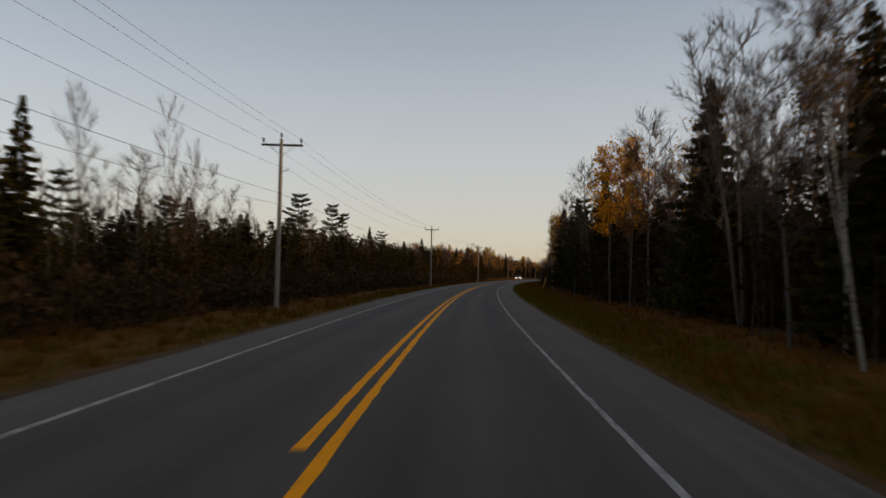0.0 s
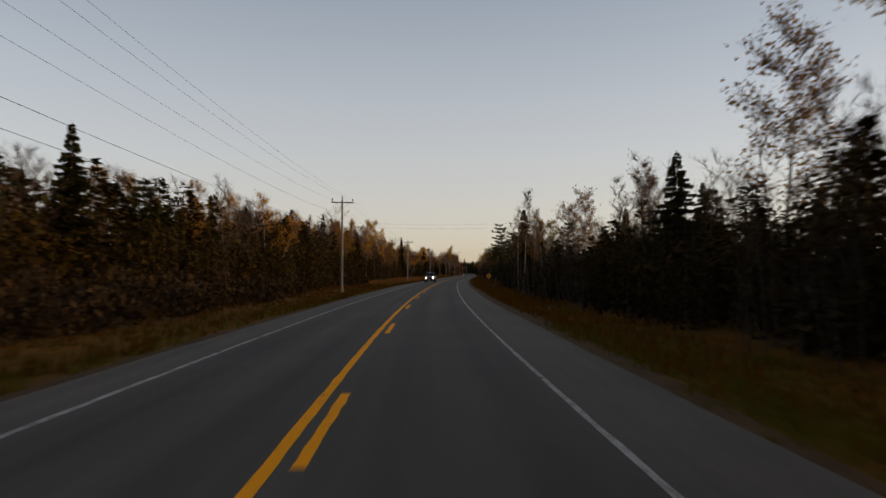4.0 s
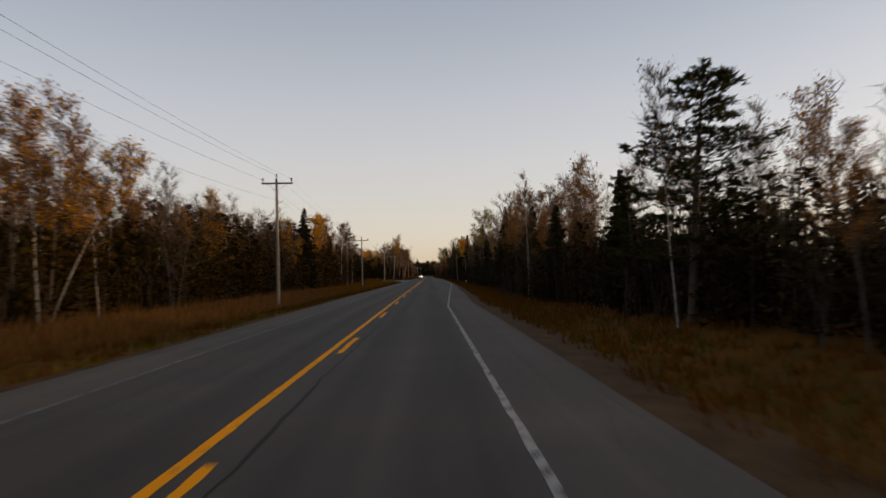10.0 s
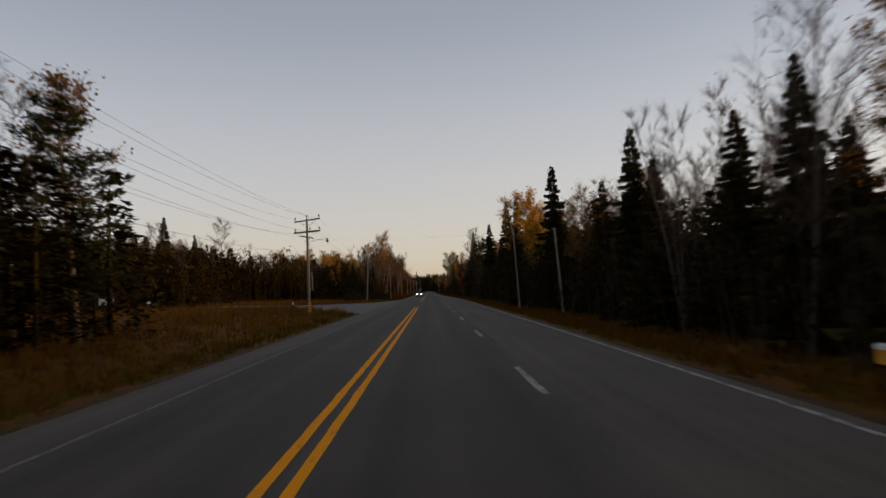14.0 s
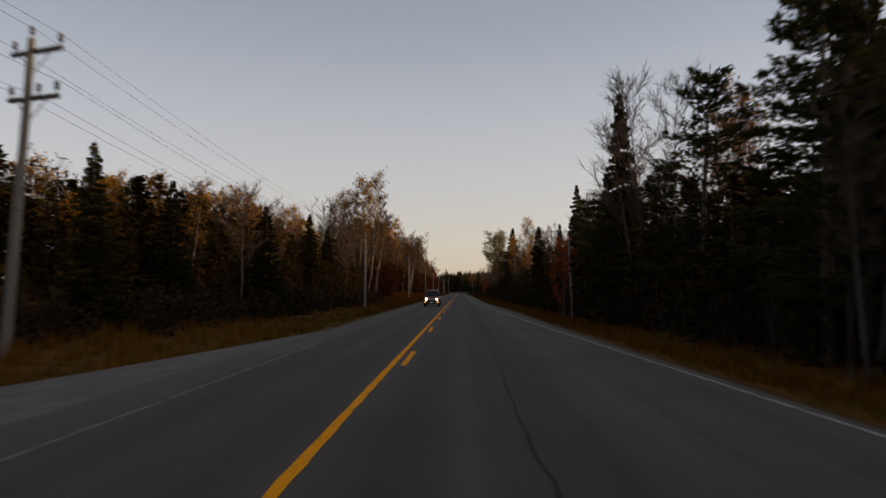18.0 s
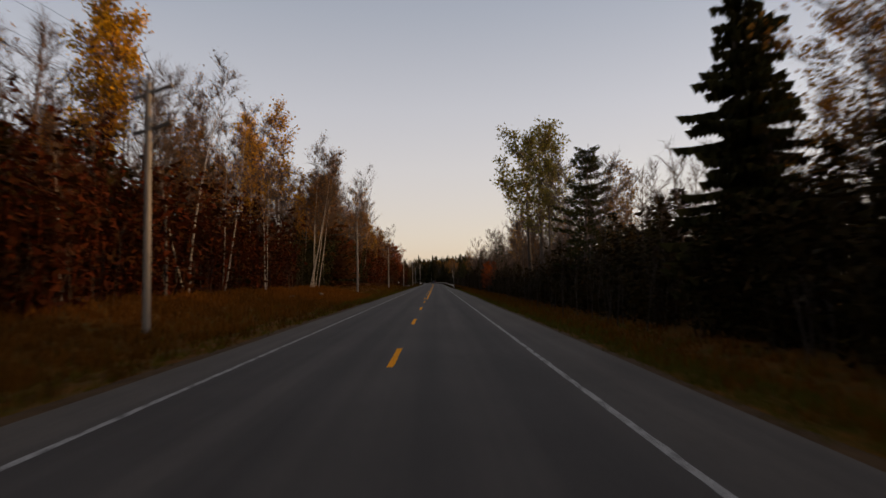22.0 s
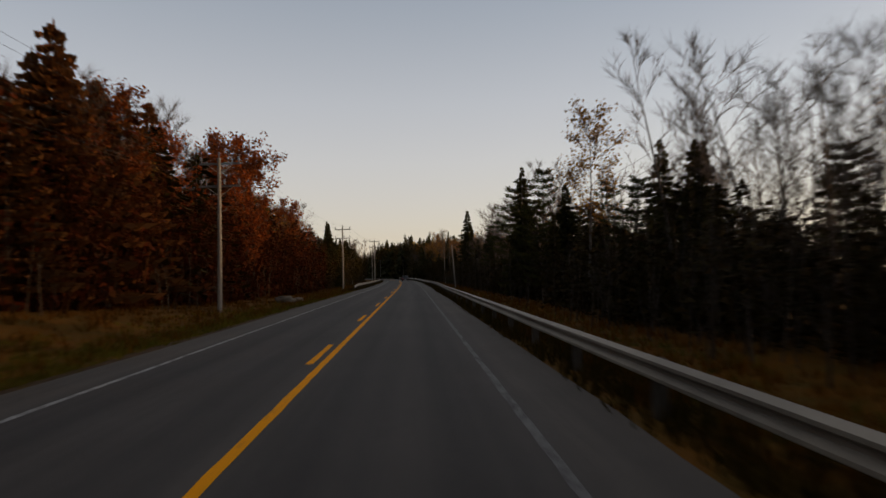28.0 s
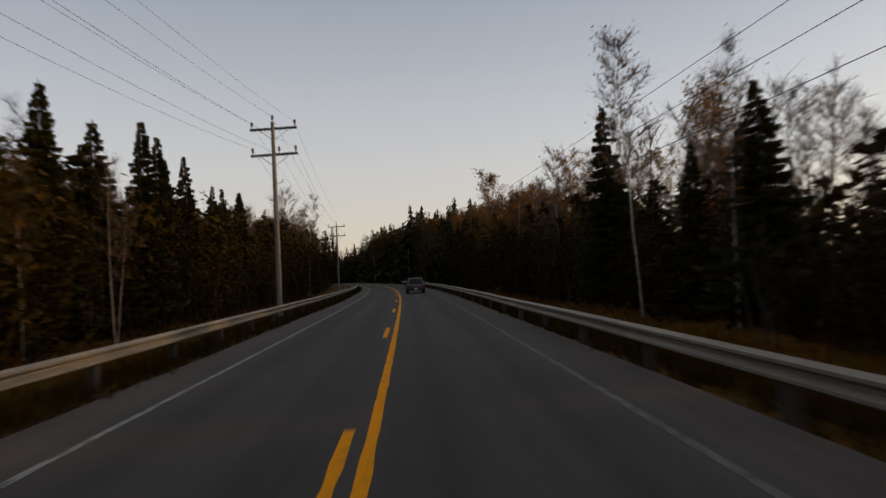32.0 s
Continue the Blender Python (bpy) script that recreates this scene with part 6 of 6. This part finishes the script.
# ---- guardrails ----
def guardrail(d_of, s0, s1, side):
    """W-beam rails on posts, in bolted lengths, with the end turned down."""
    ob = thing("guardrail", "dull galvanised steel W-beam guardrail on short posts", "guardrail", "guardrails")
    prof = [(0.0, 0.42), (0.082, 0.462), (0.082, 0.5), (0.006, 0.55), (0.006, 0.59), (0.082, 0.64), (0.082, 0.678), (0.0, 0.72), (-0.008, 0.72), (0.072, 0.676), (0.072, 0.643),
            (-0.006, 0.593), (-0.006, 0.547), (0.072, 0.497), (0.072, 0.465), (-0.008, 0.42)]
    s, k = s0, 0
    while s < s1:
        g, rings = Geo(), []
        for j in range(5):
            q = s + 3.81 * 1.02 * j / 4
            drop = max(0.0, 1 - (q - s0) / 5.0) * (0.55 if side > 0 else 0.2)
            rings.append([tuple(spot(q, d_of(q) - side * (x + 0.004 * (k % 2)), z - drop + 0.012 * noise.noise((q * 0.1, side, 0)))) for x, z in prof])
        g.loft(rings)
        part("rail", g, STEEL, ob)
        g = Geo()
        q = s + 1.9
        c, lo = spot(q, d_of(q) + side * 0.14), ground_z(q, d_of(q)) - 0.1
        a = radians(heading(q))
        u, w = Vector((math.cos(a), math.sin(a), 0)) * 0.075, Vector((-math.sin(a), math.cos(a), 0)) * 0.09
        hi = 0.66 - max(0.0, 1 - (q - s0) / 5.0) * 0.55
        g.loft([[tuple(c + e + Vector((0, 0, z))) for e in (-u - w, u - w, u + w, -u + w)] for z in (lo, hi)])
        part("post", g, RUSTY, ob)
        s += 3.81
        k += 1


guardrail(lambda s: float(np.interp(s, (714, 770, 805, 825, 845, 864, 885), (4.72, 4.84, 4.88, 5.1, 5.0, 4.52, 4.42))) + 0.03 * noise.noise((s * 0.05, 0, 3)), 714, 985, 1)
guardrail(lambda s: -5.15 + 0.05 * noise.noise((s * 0.05, 5, 3)), 826, 985, -1)


# ---- road sign and small things on the verge ----
def diamond_sign(s, d, mid, half):
    gz = ground_z(s, d)
    ob = thing("road_sign", "orange-yellow diamond warning sign with faded unreadable bands on a post", "road sign", "", at(s, d, gz, -4) @ Matrix.Rotation(radians(3), 4, "Y"))
    g = Geo()
    g.box((-0.03, 0.0, -0.3), (0.03, 0.05, mid - gz + 0.3), 0.004)
    part("post", g, RUSTY, ob)
    z = mid - gz
    g = Geo()
    q = half * 0.93
    front = [(0, -half), (half * 0.06, -q), (q, -half * 0.06), (half, 0), (q, half * 0.06), (half * 0.06, q), (0, half), (-half * 0.06, q), (-q, half * 0.06), (-half, 0), (-q, -half * 0.06), (-half * 0.06, -q)]
    g.loft([[(x, y, z + w) for x, w in front] for y in (-0.004, -0.008)])
    plate = part("plate", g, SIGN_YELLOW, ob, "yellow diamond plate")
    for dx, dz, w, h in ((0.02, 0.22, 0.9, 0.26), (-0.06, -0.11, 1.3, 0.2)):
        g = Geo()
        lo, hi = half * (dz - h / 2), half * (dz + h / 2)
        g.loft([[(half * (dx - w / 2), y, z + lo), (half * (dx + w / 2), y, z + lo - 0.012), (half * (dx + w * 0.46), y, z + hi - 0.012), (half * (dx - w * 0.45), y, z + hi)] for y in (-0.009, -0.012)])
        part("mark", g, SIGN_ORANGE, plate, "faded orange band of unreadable writing")


diamond_sign(202.3, 7.97, 1.27, 0.45)


def marker(s, d, tall, mat, label):
    ob = thing("marker_post", label, "marker post", "marker posts", at(s, d, ground_z(s, d)))
    g = Geo()
    g.tube([(0, 0, -0.2), (0, 0, tall)], [0.04, 0.035], 8, cap=True)
    part("post", g, RUSTY, ob)
    g = Geo()
    g.box((-0.08, -0.05, tall - 0.25), (0.08, -0.03, tall), 0.004)
    part("reflector", g, mat, ob)


marker(438, -12.0, 1.1, WHITE_PLASTIC, "leaning post with a white plate beside the side road")


def paper_box(s, d):
    """A small delivery box on a thin post: orange front under a pale lid."""
    ob = thing("delivery_box", "small orange delivery box with a pale lid on a post", "mailbox", "", at(s, d, ground_z(s, d), -6))
    g = Geo()
    g.tube([(0, 0, -0.2), (0, 0, 0.55)], [0.035, 0.03], 8, cap=True)
    part("post", g, RUSTY, ob)
    g = Geo()
    g.box((-0.11, -0.16, 0.55), (0.11, 0.16, 0.8), 0.008)
    part("box", g, SIGN_YELLOW, ob, "orange plastic box")
    g = Geo()
    g.loft([[(x, y, z) for x, z in ((-0.12, 0.8), (0.12, 0.8), (0.1, 0.87), (0.0, 0.9), (-0.1, 0.87))] for y in (-0.17, 0.17)])
    part("lid", g, WHITE_PLASTIC, ob, "pale curved lid")


paper_box(388.0, 9.25)


def mailbox(s, d, mat):
    ob = thing("mailbox", "small white mailbox on a wooden post", "mailbox", "", at(s, d, ground_z(s, d), 90))
    g = Geo()
    g.box((-0.05, -0.05, -0.2), (0.05, 0.05, 1.0))
    part("post", g, RUSTY, ob)
    g = Geo()
    g.loft([[(x, y, z) for y, z in [(-0.1, 1.0), (0.1, 1.0), (0.1, 1.15)] + [(0.1 * math.cos(a), 1.15 + 0.1 * math.sin(a)) for a in (0.5, 1.05, 1.57, 2.1, 2.64)] + [(-0.1, 1.15)]] for x in (-0.25, 0.25)])
    part("box", g, mat, ob)


mailbox(444.5, -29.0, WHITE_PLASTIC)


def board_sign(s, d):
    ob = thing("notice_board", "blank white board on two wooden posts at the clearing", "sign", "", at(s, d, ground_z(s, d), 20))
    for x in (-0.45, 0.45):
        g = Geo()
        g.box((x - 0.04, 0.0, -0.3), (x + 0.04, 0.08, 1.75), 0.006)
        part("post", g, RUSTY, ob)
    g = Geo()
    g.box((-0.6, -0.03, 1.0), (0.6, 0.0, 1.7), 0.006)
    part("board", g, WHITE_PLASTIC, ob)


board_sign(434, -28.0)
mailbox(767, -9.8, WHITE_PLASTIC)


def boulder(s, d, r, seed):
    bm = bmesh.new()
    bmesh.ops.create_icosphere(bm, subdivisions=3, radius=r)
    for v in bm.verts:
        n = noise.noise(v.co * (1.6 / r) + Vector((seed, 0, 0)))
        v.co *= 1 + 0.35 * n
        v.co.z *= 0.6
    me = bpy.data.meshes.new("boulder")
    bm.to_mesh(me)
    bm.free()
    me.materials.append(STONE)
    me.shade_smooth()
    ob = tagged(new("boulder", me), "grey weathered boulder half sunk in the grass", "boulder", "boulders")
    ob.matrix_basis = at(s, d, ground_z(s, d) + r * 0.25, seed * 40)


for s, d, r, k in ((802, -8.4, 0.62, 1), (804.5, -9.3, 0.75, 2), (805.5, -8.2, 0.4, 3), (650, -10.5, 0.3, 4), (640, -11, 0.25, 5)):
    boulder(s, d, r, k)


# ---- vehicles ----
def car(s, d, turn, length, width, height, paint_lo, paint_hi, label, boxy, front_lit, pickup=False):
    """A car with lofted body and cabin, wheels with rims, glass, lamps, bumpers and mirrors. It points along +y."""
    paint = surface("car_paint", paint_lo, paint_hi, 3, 0.3, 0.3, relief=0.02)
    paint.node_tree.nodes["Principled BSDF"].inputs["Coat Weight"].default_value = 0.5
    ob = thing("car", label, "car", "cars on the road", at(s, d, 0.005, turn))
    L, W, belt = length / 2, width / 2, height * (0.62 if boxy else 0.56)
    hood = belt - (0.02 if boxy else 0.06)

    def ring(y, w, lo, hi, crown):
        return [(-w * 0.9, y, lo), (w * 0.9, y, lo), (w, y, lo + 0.15), (w, y, hi - 0.18), (w * 0.93, y, hi - 0.04), (w * 0.6, y, hi + crown), (-w * 0.6, y, hi + crown), (-w * 0.93, y, hi - 0.04), (-w, y, hi - 0.18), (-w, y, lo + 0.15)]

    tail = belt if boxy else belt + 0.02
    g = Geo()
    g.loft([ring(-L, W * 0.86, 0.42, tail - 0.12, 0.0), ring(-L + 0.1, W * 0.95, 0.3, tail, 0.01), ring(-L * 0.5, W, 0.25, belt, 0.02), ring(0.2, W, 0.25, belt, 0.02),
            ring(L * 0.36, W, 0.25, belt, 0.02), ring(L * 0.5, W, 0.26, hood, 0.02), ring(L - 0.22, W * 0.95, 0.3, hood - 0.1, 0.02), ring(L - 0.04, W * 0.86, 0.36, hood - 0.24, 0.0), ring(L, W * 0.78, 0.42, hood - 0.3, 0.0)])
    part("body", g, paint, ob, smooth=False, bevel=0.025)
    rear = -L * 0.28 if pickup else -L + (0.12 if boxy else 0.25)
    y0, y1, y2, y3 = rear, rear + (0.28 if boxy else 0.62), L * 0.12, L * 0.42
    g = Geo()
    base = [(-W * 0.93, y0, belt), (W * 0.93, y0, belt), (W * 0.93, y3, belt), (-W * 0.93, y3, belt)]
    top = [(-W * 0.76, y1, height - 0.04), (W * 0.76, y1, height - 0.04), (W * 0.76, y2, height - 0.03), (-W * 0.76, y2, height - 0.03)]
    roof = [(-W * 0.66, y1 + 0.1, height), (W * 0.66, y1 + 0.1, height), (W * 0.66, y2 - 0.15, height), (-W * 0.66, y2 - 0.15, height)]
    g.loft([base, top, roof])
    cabin = part("cabin", g, paint, ob, bevel=0.03)
    if pickup:
        # the bed isn't hollow: a black slab paints the shade inside it
        g = Geo()
        g.box((-W * 0.86, -L + 0.14, belt - 0.03), (W * 0.86, rear - 0.12, belt + 0.03))
        part("bed_opening", g, BLACK, ob, "flat black slab standing for the shaded inside of the load bed")
        for x in (-1, 1):
            g = Geo()
            g.box((x * W * 0.93 - 0.05, -L + 0.08, belt - 0.04), (x * W * 0.93 + 0.05, rear - 0.06, belt + 0.09), 0.01)
            part("bed_rail", g, paint, ob)
        g = Geo()
        g.box((-W * 0.9, -L + 0.04, belt - 0.04), (W * 0.9, -L + 0.12, belt + 0.09), 0.01)
        part("tailgate", g, paint, ob)

    def pane(name, corners, inset=0.1, out=0.012):
        c = [Vector(p) for p in corners]
        mid = sum(c, Vector()) / 4
        nrm = (c[1] - c[0]).cross(c[3] - c[0]).normalized()
        if nrm.dot(mid - Vector((0, (y1 + y2) / 2, belt + 0.2))) < 0:
            nrm = -nrm
        q = [p.lerp(mid, inset) for p in c]
        gg = Geo()
        gg.loft([[tuple(p - nrm * 0.01) for p in q], [tuple(p + nrm * out) for p in q]])
        part(name, gg, CAR_GLASS, cabin, "dark glass")

    pane("windscreen", (base[3], base[2], top[2], top[3]))
    pane("rear_window", (base[0], base[1], top[1], top[0]), 0.16)
    for a, b, c, e in ((1, 2, 2, 1), (0, 3, 3, 0)):
        lo0, lo1, hi1, hi0 = Vector(base[a]), Vector(base[b]), Vector(top[c]), Vector(top[e])
        for t0, t1 in ((0.03, 0.33), (0.36, 0.63), (0.66, 0.96)):
            pane("side_window", (lo0.lerp(lo1, t0), lo0.lerp(lo1, t1), hi0.lerp(hi1, t1), hi0.lerp(hi1, t0)), 0.12)
    for x in (-1, 1):
        for y in (-L * 0.6, L * 0.63):
            g = Geo()
            c = (x * (W - 0.11), y, 0.34)
            g.tube([(c[0] - 0.11, y, 0.34), (c[0] - 0.09, y, 0.34), (c[0] + 0.09, y, 0.34), (c[0] + 0.11, y, 0.34)], [0.29, 0.34, 0.34, 0.29], 20, cap=True)
            wheel = part("wheel", g, RUBBER, ob, "black tyre")
            g = Geo()
            g.disc((c[0] + x * 0.105, y, 0.34), (1, 0, 0), 0.2, 0.03, 14)
            part("rim", g, CHROME, wheel)
            g = Geo()
            g.tube([(x * (W - 0.02), y - 0.4, 0.34), (x * (W + 0.012), y - 0.3, 0.64), (x * (W + 0.018), y, 0.76), (x * (W + 0.012), y + 0.3, 0.64), (x * (W - 0.02), y + 0.4, 0.34)], [0.045] * 5, 5)
            part("wheel_arch", g, BLACK, ob)
        g = Geo()
        g.loft([[(x * W * (0.5 + 0.3 * t), L + o, z) for t, z in ((0, hood - 0.32), (1, hood - 0.33), (1, hood - 0.2), (0, hood - 0.2))] for o in (-0.12, 0.005)])
        if boxy:
            g = Geo()
            g.disc((x * W * 0.64, L - 0.01, hood - 0.27), (0, 1, 0), 0.105, 0.09, 16)
        part("headlight", g, HEADLIGHT if front_lit else CHROME, ob, "lit headlight" if front_lit else "")
        g = Geo()
        g.loft([[(x * W * (0.55 + 0.28 * t), L + o, z) for t, z in ((0, 0.46), (1, 0.47), (1, 0.53), (0, 0.53))] for o in (-0.1, 0.006)])
        part("turn_signal", g, AMBER if front_lit else CHROME, ob)
        g = Geo()
        g.loft([[(x * W * (0.68 + 0.18 * t), -L - o, z) for t, z in ((0, tail - 0.32), (1, tail - 0.34), (1, tail - 0.05), (0, tail - 0.05))] for o in (-0.08, 0.006)])
        part("tail_light", g, RED_LENS, ob, "red tail light")
        g = Geo()
        g.loft([[(x * (W + 0.02 + 0.16 * t), y3 - 0.25 + o, belt + z) for t, z in ((0, 0.02), (1, 0.03), (1, 0.17), (0, 0.15))] for o in (-0.05, 0.05)])
        part("mirror", g, paint, ob)
        if boxy:
            g = Geo()
            g.tube([(x * W * 0.6, y1 + 0.1, height), (x * W * 0.6, y1 + 0.15, height + 0.06), (x * W * 0.6, y2 - 0.15, height + 0.06), (x * W * 0.6, y2 - 0.05, height)], [0.02] * 4, 6, cap=True)
            part("roof_rail", g, CHROME, ob)
    for y, name, mat in ((L - 0.02, "front_bumper", BLACK if boxy else paint), (-L + 0.02, "rear_bumper", BLACK)):
        sg = 1 if y > 0 else -1
        g = Geo()
        g.loft([[(x, y + sg * (0.07 - 0.1 * abs(x / W) ** 3) - o * sg, z) for x in (-W * 0.92, -W * 0.5, 0, W * 0.5, W * 0.92)] + [(x, y - sg * 0.2, z) for x in (W * 0.92, 0, -W * 0.92)] for z, o in ((0.32, 0.04), (0.38, 0.0), (0.54, 0.0), (0.58, 0.05))])
        part(name, g, mat, ob)
    g = Geo()
    for k in range(4):
        z = hood - (0.36 if boxy else 0.33) + k * (0.055 if boxy else 0.036)
        g.box((-W * 0.46, L - 0.05, z), (W * 0.46, L + 0.012, z + 0.02))
    part("grille", g, CHROME, ob)
    for y in (L + 0.08, -L - 0.08):
        g = Geo()
        g.box((-0.15, y - 0.006, 0.4), (0.15, y + 0.006, 0.53), 0.002)
        part("number_plate", g, WHITE_PLASTIC, ob, "plain pale plate")


car(221.0, -1.95, 180, 5.5, 1.95, 1.85, (0.03, 0.017, 0.015), (0.06, 0.035, 0.03), "dark maroon pickup truck with lit headlights on the road", True, True, True)
car(551.9, -1.68, 180, 4.4, 1.8, 1.78, (0.07, 0.006, 0.005), (0.12, 0.01, 0.008), "dark red boxy sport utility vehicle with lit headlights", True, True)
car(923.0, 1.75, 0, 4.4, 1.78, 1.5, (0.03, 0.034, 0.045), (0.055, 0.06, 0.075), "dark blue-grey hatchback seen from behind on the road", False, False)
